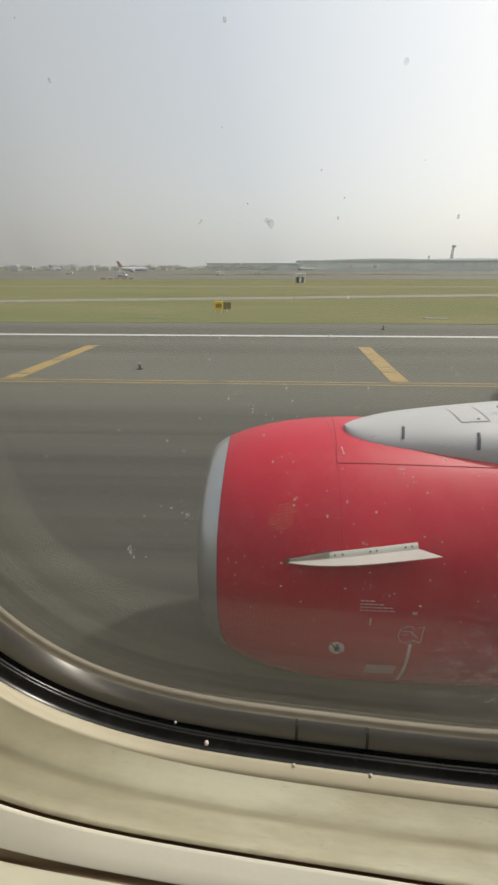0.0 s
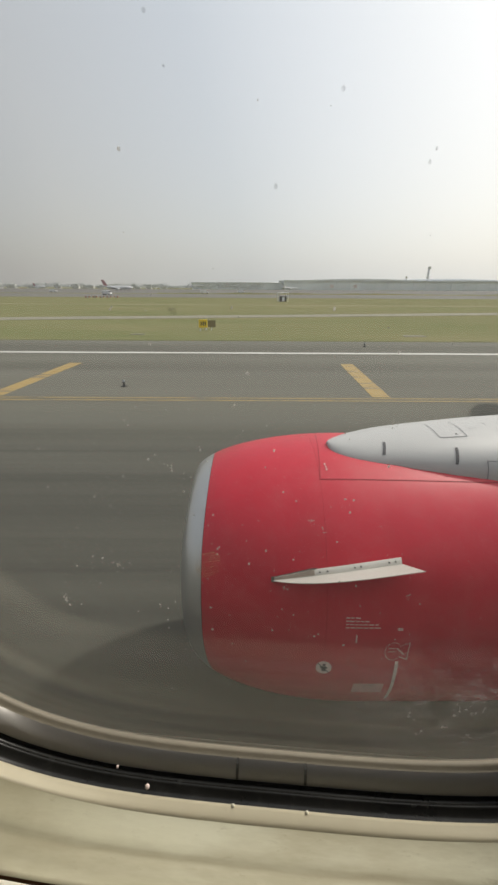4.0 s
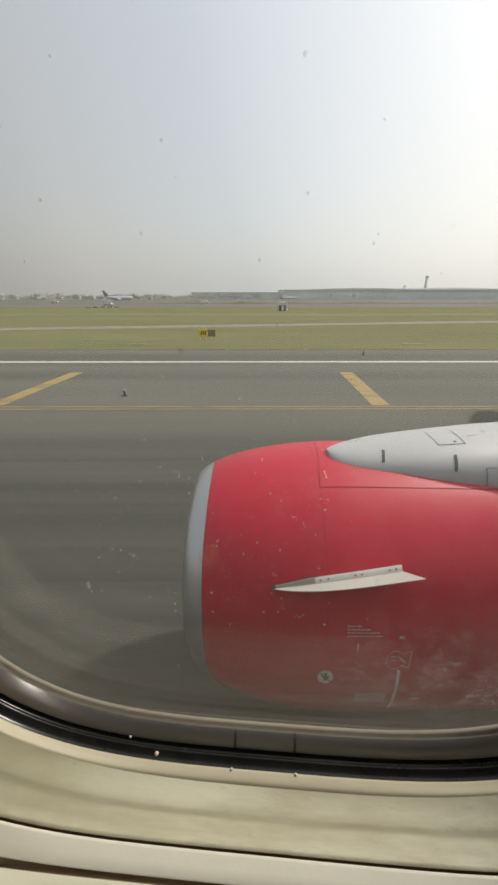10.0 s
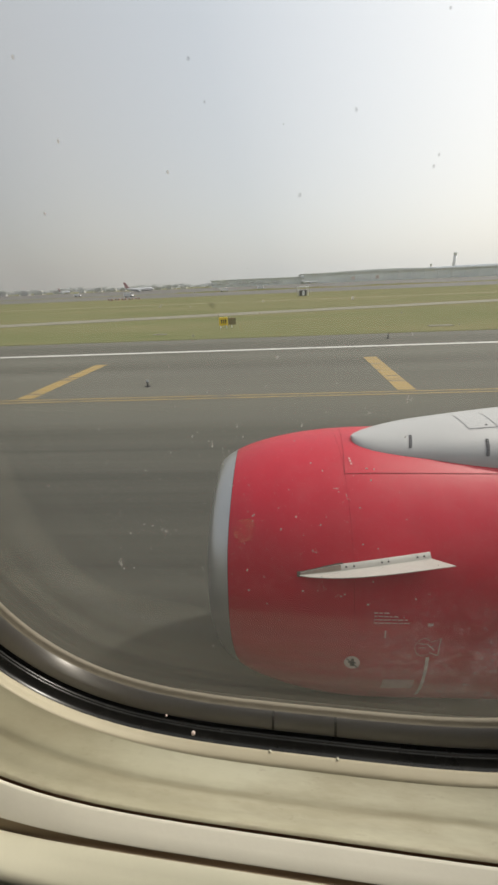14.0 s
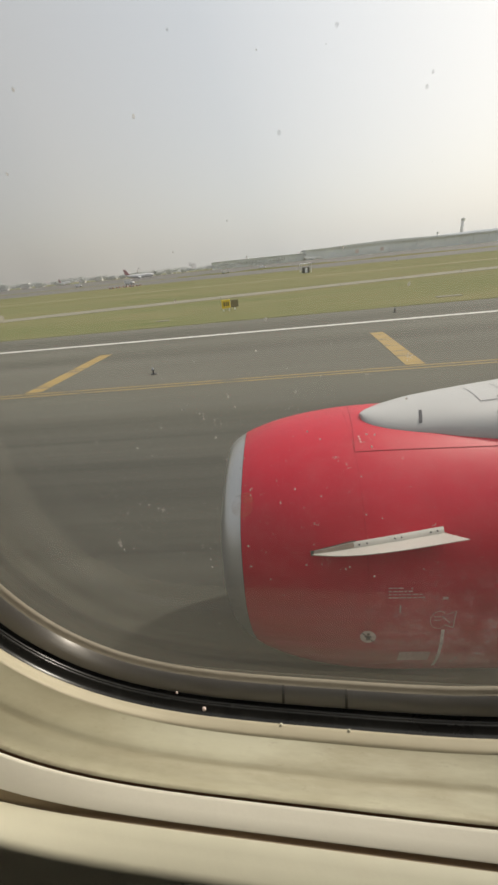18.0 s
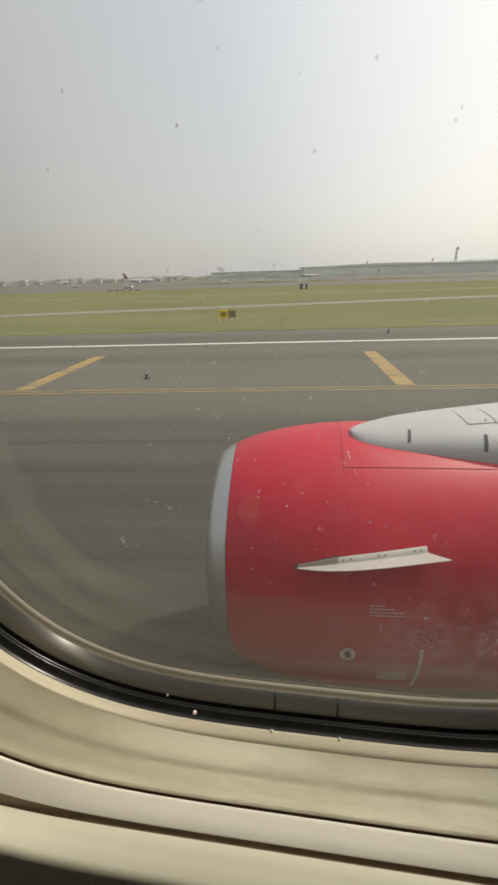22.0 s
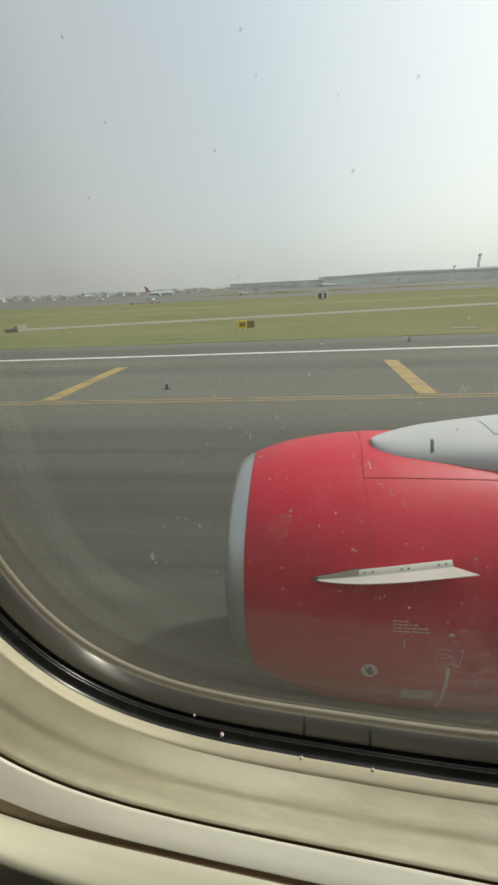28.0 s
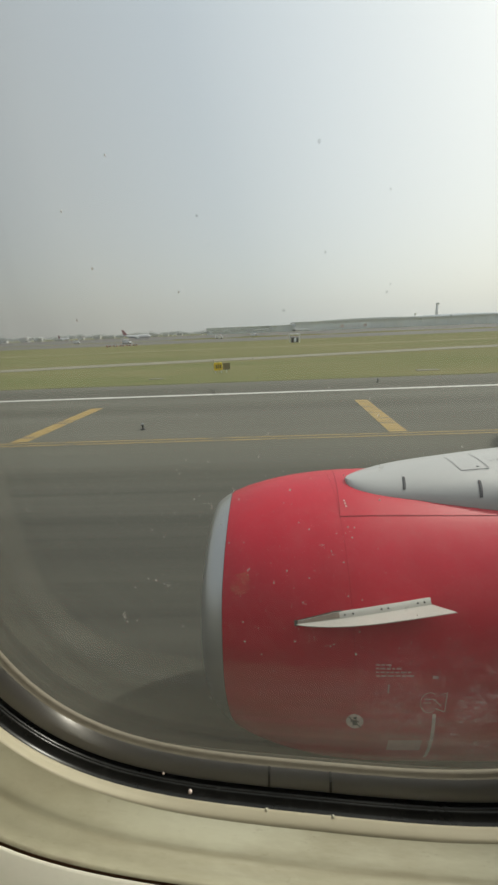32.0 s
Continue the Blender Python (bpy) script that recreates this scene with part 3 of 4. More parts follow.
bm = bmesh.new()
N = 24
rows = []
for side in (-1, 1):
    rows.append([nac(S_X0 + (S_X1 - S_X0) * i / N, strake_th(i / N) + side * 0.22, 0.0) for i in range(N + 1)])
    rows.append([nac(S_X0 + (S_X1 + 0.07 - S_X0) * i / N, strake_th(i / N) - 0.8 * (i / N) + side * 0.10, strake_h(i / N)) for i in range(N + 1)])
grid(bm, [rows[0], rows[1], rows[3], rows[2]])
strake = epart("strake", bm, STRAKE_PAINT, label="off-white finned strake plate", smooth=False)
bm = bmesh.new()
grid(bm, [[nac(S_X0 + (S_X1 - S_X0) * i / N, strake_th(i / N) + d * (0.45 + 0.55 * min(1, i / N / 0.3)), l) for i in range(N + 1)] for d, l in ((0.2, 0.012), (0.9, 0.010), (2.2 , 0.006), (2.35, 0.0))])
bm.transform(IE)
foot = part("foot_flange", bm, STRAKE_PAINT, strake, "riveted pale foot flange", True)
foot.matrix_parent_inverse = Matrix()
for s in (0.36, 0.42, 0.63, 0.68, 0.90, 0.95):
    bm = bmesh.new()
    p = Vector(nac(S_X0 + (S_X1 - S_X0) * s, strake_th(s) + 1.2, 0.010))
    d = Vector((0, p.y - AY, p.z - AZ)).normalized()
    tube(bm, p - d * 0.004, p + d * 0.003, 0.0058, n=10)
    bm.transform(IE)
    part("rivet", bm, DARK, strake, "dark rivet")

bm = bmesh.new()
grid(bm, [[nac(S_X0 - 0.012 + 0.30 * i / 12, strake_th(0.36 * i / 12) + d * (0.45 + 0.55 * min(1, 0.36 * i / 12 / 0.3)), 0.0065 - 0.001 * abs(d - 2.3)) for i in range(13)] for d in (2.15, 2.35, 2.65)])
bm.transform(IE)
part("sealant_bead", bm, SEALANT, strake, "dark brown sealant along the foot", True)
bm = bmesh.new()
grid(bm, [[nac(S_X0 - 0.008 + 0.28 * i / 12, strake_th(0.34 * i / 12) + (0.35 + (2.1 - 0.35) * j / 3) * (0.45 + 0.55 * min(1, 0.34 * i / 12 / 0.3)), 0.0145 - 0.0018 * j) for i in range(13)] for j in range(4)])
bm.transform(IE)
part("worn_foot", bm, FOOT_WORN, strake, "brownish worn front of the foot", True)
bm = bmesh.new()
grid(bm, [[nac(S_X0 - 0.014 + 0.022 * i / 3, S_T0 - 0.5 + 2.0 * j / 4, 0.0145) for i in range(4)] for j in range(5)])
bm.transform(IE)
part("nose_cap", bm, SEALANT, strake, "dark worn strake nose", True)

# exhaust end
bm = bmesh.new()
grid(bm, [[(x, AY - math.cos(2 * math.pi * i / 64) * r, AZ + math.sin(2 * math.pi * i / 64) * r) for i in range(64)] for x, r in ((X_END, 1.05), (X_END + 0.02, 1.01), (X_END - 0.35, 0.98), (X_END - 0.6, 0.66), (X_END + 0.3, 0.60), (X_END + 0.75, 0.48))], True)
epart("exhaust_nozzle", bm, LIP_METAL, label="bare metal exhaust nozzle")
bm = tube(bmesh.new(), (X_END + 0.3, AY, AZ), (X_END + 1.2, AY, AZ), 0.34, 0.05, 32)
epart("exhaust_plug", bm, DUCT, label="dark exhaust plug")

# decals low on the flank
bm = bmesh.new()
BX, BT = 0.537, -7.4
c = bm.verts.new(decal_pt(BX, BT))
ring = [bm.verts.new(decal_pt(BX + 0.055 * math.cos(a), BT + 3.1 * math.sin(a))) for a in [2 * math.pi * i / 24 for i in range(24)]]
for i in range(24):
    bm.faces.new((c, ring[i], ring[(i + 1) % 24]))
badge = epart("warning_badge", bm, DECAL, label="round white warning decal")
for x0, x1, t0, t1 in ((-0.014, 0.014, -1.5, 0.9), (-0.009, 0.011, 1.1, 2.1), (-0.028, 0.026, -0.1, 0.6)):
    epart("badge_symbol", patch(BX + x0, BX + x1, BT + t0, BT + t1, 0.006, 3), DARK, label="dark symbol on the badge", smooth=False)
bm = bmesh.new()
grid(bm, [[nac(BX + 0.042 * q + d, BT - 2.2 * q, 0.008) for q in lin(-1, 1, 4)] for d in (-0.006, 0.006)])
epart("badge_slash", bm, DARK, label="thin dark slash across the badge", smooth=False)
rnd = random.Random(7)
for i, ln in enumerate((0.10, 0.15, 0.20, 0.23)):
    at = 0.662
    while at < 0.662 + ln:
        wide = rnd.uniform(0.018, 0.042)
        epart("stencil_word", patch(at, at + wide, 14.45 - 1.25 * i, 14.95 - 1.25 * i, n=2), DECAL_GREY, label="bar of small unreadable stencil lettering")
        at += wide + 0.007
epart("stencil_plate", patch(0.765, 0.985, -22.0, -15.6), DECAL_GREY, label="pale grey rectangular decal")
for th0, th1, xa, xb in ((-3.6, -28.5, 1.035, 1.052),):
    bm = bmesh.new()
    grid(bm, [[nac(xa + (xb - xa) * j / 8 + d, th0 + (th1 - th0) * j / 8, 0.003) for j in range(9)] for d in (-0.011, 0.011)])
    epart("stencil_stroke", bm, DECAL, label="faded white stroke")
bm = bmesh.new()
pts = [(1.0 + 0.058 * math.cos(a), 0.9 + 4.1 * math.sin(a)) for a in lin(radians(50), radians(310), 24)]
grid(bm, [[nac(1.0 + (x - 1.0) * q, 0.9 + (t - 0.9) * q, 0.003) for x, t in pts] for q in (0.93, 1.0)])
epart("stencil_arc", bm, DECAL_GREY, label="faded outlined symbol")
for a, b in (((1.04, 3.2), (1.105, 4.9)), ((1.105, 4.9), (1.100, -2.8)), ((1.100, -2.8), (1.04, -1.5)), ((0.965, 2.4), (1.015, 2.2)), ((0.965, 0.6), (1.012, 0.7)), ((1.02, 2.4), (1.075, -0.6)), ((1.02, -0.4), (1.075, 2.2))):
    bm = bmesh.new()
    grid(bm, [[nac(a[0] + (b[0] - a[0]) * j / 4 + s * 0.0032, a[1] + (b[1] - a[1]) * j / 4 + s * 0.18, 0.003) for j in range(5)] for s in (-1, 1)])
    epart("stencil_stroke", bm, DECAL_GREY, label="faded outlined symbol")
epart("stencil_spot", patch(1.01, 1.045, 9.9, 11.0, n=2), DECAL_GREY, label="small pale stencil mark")
epart("stencil_hook", patch(0.735, 0.745, 4.6, 8.0, n=3), DECAL_GREY, label="small pale stencil mark")

# pylon fairing over the nacelle
GREYLINE = plain("grey_panel_joint", (0.16, 0.16, 0.17), 0.7)
FX0 = 0.66


def fair_w(x):
    s = max(0.0, (x - FX0) / 0.9)
    return min(0.50, 0.435 * s ** 0.33) + 0.001


def fair_top(x):
    s = max(0.0, (x - FX0) / 1.4)
    q = min(1.0, max(0.0, (x - 2.6) / 1.1))
    return 2.63 + 0.15 * s ** 0.8 + 0.6 * (3 * q * q - 2 * q ** 3)


def fair_pt(x, a, lift=0.0):
    """a in degrees round the section from the inboard foot over the crown."""
    w, zt = fair_w(x) + lift, fair_top(x) + lift
    y = AY - 0.065 * max(0.0, 1 - (x - FX0) / 0.5) ** 1.3 - w * math.cos(radians(a))
    zb = 2.45
    return (x, y, zb + (zt - zb) * abs(math.sin(radians(a))) ** 0.68 * (1 if a <= 180 else -1))


bm = bmesh.new()
grid(bm, [[fair_pt(x, 180 * j / 28) for j in range(29)] for x in [FX0 + 3.9 * (i / 60) ** 2.2 for i in range(61)]])
fairing = epart("pylon_fairing", bm, WHITE_PAINT, label="smooth white pylon fairing with access panels")


def fpatch(name, x0, x1, a0, a1, material, label, lift=0.003, n=6, skew=0.0):
    bm = bmesh.new()
    grid(bm, [[fair_pt(x0 + (x1 - x0) * i / n + skew * j / n, a0 + (a1 - a0) * j / n, lift) for i in range(n + 1)] for j in range(n + 1)])
    bm.transform(IE)
    return part(name, bm, material, fairing, label)


for vx, va, vl in ((1.046, 35, 27), (1.550, 21, 26)):
    fpatch("vent_slot", vx, vx + 0.022, va, va + vl, VENT, "dark narrow vent slot", skew=0.03)
    for q in range(6):
        fpatch("vent_louvre", vx + 0.004 + 0.0045 * (q + 0.3), vx + 0.018 + 0.0045 * (q + 0.5), va + 2.0 + 4.0 * q, va + 3.6 + 4.0 * q, GREYLINE, "thin grey louvre", 0.006, 2)
for x0, x1, a0, a1 in ((1.515, 1.520, 66, 104), (1.515, 1.725, 65, 66.2), (1.72, 1.725, 66, 104), (1.79, 1.803, 80, 81), (1.815, 1.828, 80, 81), (1.84, 1.853, 80, 81), (1.95, 1.956, 0, 178), (1.77, 1.776, 4, 26), (1.77, 1.95, 26, 27)):
    fpatch("panel_joint", x0, x1, a0, a1, GREYLINE, "thin grey access panel joint")
fpatch("panel_screw", 1.65, 1.668, 70, 72, DARK, "small dark screw head")

# wing that carries the pylon
wing = empty("wing", 5.0, 0.12, 2.7)
tagged(wing, "pale grey swept wing that carries the engine pylon", "wing")
bm = bmesh.new()
rows = []
for y, x0, ch, z in ((0.05, 3.3, 6.0, 2.55), (3.0, 4.3, 4.8, 2.80), (8.0, 7.2, 3.0, 3.15), (13.8, 10.6, 1.5, 3.62), (14.5, 11.3, 0.6, 3.66)):
    rows.append([(x0 + ch * (0.5 - 0.5 * math.cos(a)), y, z + (0.07 if a < math.pi else -0.05) * ch * abs(math.sin(a)) ** 0.7) for a in [2 * math.pi * i / 28 for i in range(28)]])
grid(bm, rows, True)
bm.transform(wing.matrix_world.inverted())
part("wing_skin", bm, WHITE_PAINT, wing, "pale grey wing skin", True)

# ---- cabin window ----
PSI, RHO = -3.99, -0.43
WIN = Matrix.Translation((0.0108, 0, 3.8224)) @ pose(0, 0, 0, 0, -RHO, PSI)
WA, WB = 0.1422, 0.18


def ring(o, d, n=3.43, count=120):
    pts = []
    for i in range(count):
        a = 2 * math.pi * (i + 0.5) / count
        c, s = math.cos(a), math.sin(a)
        pts.append(((WA + o) * math.copysign(abs(c) ** (2 / n), c), d, (WB + o) * math.copysign(abs(s) ** (2 / n), s)))
    return pts


def rings(*rows):
    bm = bmesh.new()
    grid(bm, [ring(*r) for r in rows], True)
    return bm


window = new("window_1")
window.matrix_world = WIN
tagged(window, "oval cabin window with dusty pane, black gasket and cream reveal", "window", "cabin windows", "structure")
bm = bmesh.new()
vs = grid(bm, [ring(0.006, 0.1015)], True)
bm.faces.new(vs[0])
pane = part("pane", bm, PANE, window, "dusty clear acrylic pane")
pane.visible_shadow = False
if pane.data.polygons[0].normal.y > 0:
    pane.data.flip_normals()
part("window_seal", rings((0.006, 0.1035), (0.0034, 0.1018), (0.0024, 0.1010), (0.0013, 0.1005), (0.0009, 0.0999), (0.0008, 0.0993), (0.0012, 0.0987), (0.0019, 0.0983), (0.0022, 0.0976)), RIM, window, "beige seal round the pane", True)
band = part("retainer", rings((0.0022, 0.0976), (0.0025, 0.0970), (0.0031, 0.0962), (0.0042, 0.0953), (0.0058, 0.0945), (0.0079, 0.0938)), BAND, window, "dull grey metal retainer band", True)
part("gasket", rings((0.0079, 0.0938), (0.0090, 0.0930), (0.0088, 0.0918), (0.0082, 0.0912), (0.0087, 0.0907), (0.0098, 0.0898), (0.0101, 0.0885), (0.0098, 0.0872)), GASKET, window, "glossy black rubber gasket", True)
part("bezel", rings((0.0096, 0.0876), (0.0090, 0.0872), (0.0091, 0.0865), (0.0094, 0.0852, 3.36), (0.0097, 0.0842, 3.28), (0.0101, 0.0835, 3.22), (0.0108, 0.0831, 3.18)), CREAM, window, "cream bezel edge", True)
part("reveal", rings((0.0108, 0.0831, 3.18), (0.0109, 0.0826, 3.2), (0.0111, 0.0815, 3.24), (0.0113, 0.0795, 3.32), (0.0114, 0.0775, 3.40), (0.0115, 0.0756, 3.48), (0.0117, 0.0747, 3.53), (0.01195, 0.0740, 3.58), (0.01195, 0.0731, 3.64), (0.0118, 0.0722, 3.70), (0.0119, 0.0695, 3.92), (0.0117, 0.0668, 4.13), (0.0115, 0.0662, 4.17), (0.0121, 0.0657, 4.19)), REVEAL, window, "cream plastic window reveal with faint stains", True)
part("shade_gap", rings((0.0121, 0.0660, 4.19), (0.0160, 0.0655, 4.19), (0.0160, 0.0646, 4.19), (0.0122, 0.0646, 4.2)), GROOVE, window, "dark brown gap", True)
part("shade_frame", rings((0.0121, 0.0649, 4.2), (0.0116, 0.0645, 4.22), (0.0117, 0.0638, 4.25), (0.0122, 0.0610, 4.6), (0.0127, 0.0583, 4.9), (0.0131, 0.0579, 4.9)), PINKISH, window, "warm white plastic shade frame", True)
part("shade_gap", rings((0.0131, 0.0581, 4.9), (0.0148, 0.0574, 4.9), (0.0149, 0.0566, 5.5), (0.0143, 0.0559, 6.0), (0.0131, 0.0556, 6.2)), GROOVE_PALE, window, "dark brown gap", True)
part("panel_edge", rings((0.0131, 0.0562, 6.2), (0.0128, 0.0554, 6.0), (0.0131, 0.0530, 5.5), (0.0133, 0.0510, 5.1), (0.0137, 0.0480, 4.8), (0.0144, 0.0466, 4.7), (0.0162, 0.0458, 4.6), (0.0230, 0.0430, 4.4), (0.0300, 0.0400, 4.2)), PANEL, window, "grey-cream rolled panel edge", True)
for u, d, v, r, m, lab in ((-0.0185, 0.0870, -0.1889, 0.0006, PEG, "small cream stop peg"), (0.0066, 0.0870, -0.1889, 0.0006, PEG, "small cream stop peg"), (-0.0604, 0.0925, -0.1835, 0.0005, DECAL, "tiny white fleck"), (-0.0486, 0.0888, -0.1862, 0.0008, DECAL, "small grey fleck")):
    bm = bmesh.new()
    bmesh.ops.create_uvsphere(bm, u_segments=12, v_segments=8, radius=r)
    bm.transform(Matrix.Translation((u, d, v)))
    part("stop_peg", bm, m, window, lab, True)
for u in (-0.0178, 0.0064):
    bm = bmesh.new()
    grid(bm, [[(u - 0.0005, d, -(WB + o)), (u + 0.0005, d, -(WB + o))] for o, d in ((0.0020, 0.0976), (0.0023, 0.0970), (0.0029, 0.0962), (0.0040, 0.0953), (0.0056, 0.0945), (0.0077, 0.0938))])
    part("retainer_clip", bm, CLIP, window, "thin dark clip in the retainer")
# dried drops and grit on the pane
bm = bmesh.new()
rnd = random.Random(11)
for i in range(300):
    if i < 250:
        u, v = rnd.gauss(-0.015, 0.034), rnd.gauss(-0.088, 0.028)
    else:
        u, v = rnd.uniform(-0.12, 0.12), rnd.uniform(-0.16, 0.13)
    if abs(u) > 0.125 or abs(v) > 0.165:
        continue
    r = min(0.00034, 0.00014 * math.exp(rnd.gauss(0, 0.6)))
    m = Matrix.Translation((u, 0.1011, v)) @ Matrix.Diagonal((r * rnd.uniform(0.7, 1.3), r * 0.4, r * rnd.uniform(0.8, 1.6), 1))
    bmesh.ops.create_icosphere(bm, subdivisions=1, radius=1.0, matrix=m)
for i in range(9):
    cu, cv = rnd.uniform(-0.075, 0.035), rnd.uniform(-0.12, -0.05)
    for q in range(rnd.randint(4, 9)):
        r = rnd.uniform(0.00008, 0.0002)
        m = Matrix.Translation((cu + rnd.gauss(0, 0.0007), 0.1011, cv + rnd.gauss(0, 0.0009))) @ Matrix.Diagonal((r, r * 0.4, r * rnd.uniform(0.8, 2.0), 1))
        bmesh.ops.create_icosphere(bm, subdivisions=1, radius=1.0, matrix=m)
part("dried_drops", bm, drop_film(), window, "pale dried drops and grit on the pane")["kind"] = "stuff"


# faint ribbed orange mark on the pane, broken into short ribs within a round outline
bm = bmesh.new()
for i in range(9):
    v = -0.1024 + 0.00098 * i
    half = 0.0038 * math.sqrt(max(0.1, 1 - ((i - 4) / 4.9) ** 2))
    u0, u1 = -0.0268 - half, -0.0268 + half
    for q in range(4):
        a, b = u0 + (u1 - u0) * (q + 0.06) / 4, u0 + (u1 - u0) * (q + 0.94) / 4
        za, zb = v + 0.30 * (a + 0.0268), v + 0.30 * (b + 0.0268)
        grid(bm, [[(a, 0.1012, za), (b, 0.1012, zb)], [(a, 0.1012, za + 0.00055), (b, 0.1012, zb + 0.00055)]])
part("ribbed_mark", bm, rib_film(), window, "faint orange ribbed mark on the pane")

# pale smear and dark dried spots higher on the pane
rnd = random.Random(31)
bm = bmesh.new()
for q in range(14):
    r = rnd.uniform(0.00012, 0.00034)
    m = Matrix.Translation((-0.0712 + rnd.gauss(0, 0.0006), 0.1011, -0.1142 + rnd.gauss(0, 0.0012))) @ Matrix.Diagonal((r, r * 0.3, r * rnd.uniform(0.8, 2.0), 1))
    bmesh.ops.create_icosphere(bm, subdivisions=1, radius=1.0, matrix=m)
part("smear", bm, drop_film(), window, "small pale smear of dried water on the pane")
SPOT = spot_film()
for u, v, r, tall in ((-0.0113, -0.0082, 0.00062, 1.2), (0.0160, -0.0046, 0.00050, 1.3), (0.0168, -0.0026, 0.00040, 1.2), (-0.0004, 0.0058, 0.00060, 1.2), (-0.0340, 0.0162, 0.00062, 1.0), (-0.0312, 0.0092, 0.00042, 1.0), (-0.0025, 0.0303, 0.00062, 1.6), (0.0338, -0.0008, 0.00042, 1.0), (0.0330, -0.0110, 0.00045, 1.1), (0.0152, 0.0192, 0.00048, 0.9), (-0.0322, -0.0305, 0.00105, 1.15), (-0.0330, -0.0300, 0.00070, 1.0)):
    bm = bmesh.new()
    c = bm.verts.new((u, 0.1009, v))
    edge = [bm.verts.new((u + 0.62 * r * rnd.uniform(0.8, 1.2) * math.cos(6.2832 * i / 16), 0.1011, v + 0.62 * r * tall * rnd.uniform(0.8, 1.2) * math.sin(6.2832 * i / 16))) for i in range(16)]
    for i in range(16):
        bm.faces.new((c, edge[i], edge[(i + 1) % 16]))
    part("dried_spot", bm, SPOT, window, "small grey dried water spot", True)
for u, v in ((-0.0717, -0.0087), (-0.0713, 0.0194), (-0.0648, 0.0048), (-0.0405, -0.0023), (-0.0571, 0.0313)):
    bm = bmesh.new()
    bmesh.ops.create_icosphere(bm, subdivisions=2, radius=1.0, matrix=Matrix.Translation((u, 0.1011, v)) @ Matrix.Diagonal((0.00034, 0.00012, 0.00042, 1)))
    part("glint_drop", bm, drop_film(), window, "tiny bright drop on the pane", True)

# ---- cabin shell ----
def plate(y, half_u, v0, v1, o, d):
    """A wall bay with an oval opening."""
    bm = bmesh.new()
    hole = ring(o, d, 4.2)
    outer = []
    for i in range(120):
        a = 2 * math.pi * (i + 0.5) / 120
        c, s = math.cos(a), math.sin(a)
        k = min(half_u / abs(c) if abs(c) > 1e-6 else 9, (v1 if s > 0 else -v0) / abs(s) if abs(s) > 1e-6 else 9)
        outer.append((c * k, y, s * k))
    # pull the nearest points into the corners
    for cu, cv in ((half_u, v1), (-half_u, v1), (-half_u, v0), (half_u, v0)):
        j = min(range(120), key=lambda q: (outer[q][0] - cu) ** 2 + (outer[q][2] - cv) ** 2)
        outer[j] = (cu, y, cv)
    grid(bm, [hole, outer], True)
    return bm


FUS = WIN.copy()
side_wall = tagged(part("wall_starboard", plate(0.040, 0.254, -0.40, 0.42, 0.030, 0.040), LINING), "pale cabin side panel round a window", "wall panel", "cabin side panels", "structure")
side_wall.matrix_world = FUS
skin_wall = tagged(part("wall_skin", plate(0.120, 0.254, -0.40, 0.42, 0.004, 0.1035), WHITE_PAINT), "white painted fuselage skin round a window", "fuselage", "fuselage skin bays", "structure")
skin_wall.matrix_world = FUS
MIRROR = Matrix.Translation((0, -3.1, 0)) @ pose(0, 0, 0, 0, 0, 180)
for k in range(-7, 8):
    for m in (Matrix(), MIRROR):
        if k == 0 and m == Matrix():
            continue
        at = FUS @ m @ Matrix.Translation((0.508 * k, 0, 0))
        for ob in (window, side_wall, skin_wall):
            copy_thing(ob, at)
HALF = 0.254 * 15


def shell(name, section, material, label, cat):
    bm = bmesh.new()
    grid(bm, [[(x, y, z) for y, z in section] for x in (-HALF, HALF)])
    ob = part(name, bm, material)
    ob.matrix_world = FUS
    return tagged(ob, label, cat, kind="structure")


shell("ceiling", [(0.040, 0.42), (-0.05, 0.62), (-0.5, 0.80), (-1.55, 0.88), (-2.6, 0.80), (-3.05, 0.62), (-3.14, 0.42)], LINING, "pale curved cabin ceiling", "ceiling")
shell("wall_lower_starboard", [(0.040, -0.40), (0.03, -0.8), (-0.06, -1.12)], LINING, "pale lower cabin side wall", "wall")
shell("wall_lower_port", [(-3.14, -0.40), (-3.13, -0.8), (-3.04, -1.12)], LINING, "pale lower cabin side wall", "wall")
shell("floor", [(-0.06, -1.12), (-3.04, -1.12)], CARPET, "blue-grey carpeted cabin floor", "floor")
shell("wall_skin_upper", [(0.120, 0.42)] + [(-1.55 + 1.67 * math.cos(radians(a)), 0.42 + 0.95 * math.sin(radians(a))) for a in lin(6, 174, 20)] + [(-3.22, 0.42)], WHITE_PAINT, "white painted upper fuselage skin", "fuselage")
shell("wall_skin_lower", [(0.120, -0.40)] + [(-1.55 + 1.67 * math.cos(radians(a)), -0.40 - 1.75 * math.sin(radians(a))) for a in lin(4, 176, 24)] + [(-3.22, -0.40)], WHITE_PAINT, "white painted lower fuselage skin", "fuselage")
for x in (-HALF - 0.01, HALF + 0.01):
    bm = bmesh.new()
    vs = [bm.verts.new((x, -1.55 + 1.68 * math.cos(2 * math.pi * i / 48), -0.0 + (1.4 if math.sin(2 * math.pi * i / 48) > 0 else 2.2) * math.sin(2 * math.pi * i / 48))) for i in range(48)]
    bm.faces.new(vs)
    ob = part("wall_bulkhead", bm, LINING)
    ob.matrix_world = FUS
    tagged(ob, "plain pale cabin bulkhead", "wall", kind="structure")

# ---- distance ----
def polar(az, dist):
    return dist * math.sin(radians(az)), dist * math.cos(radians(az))


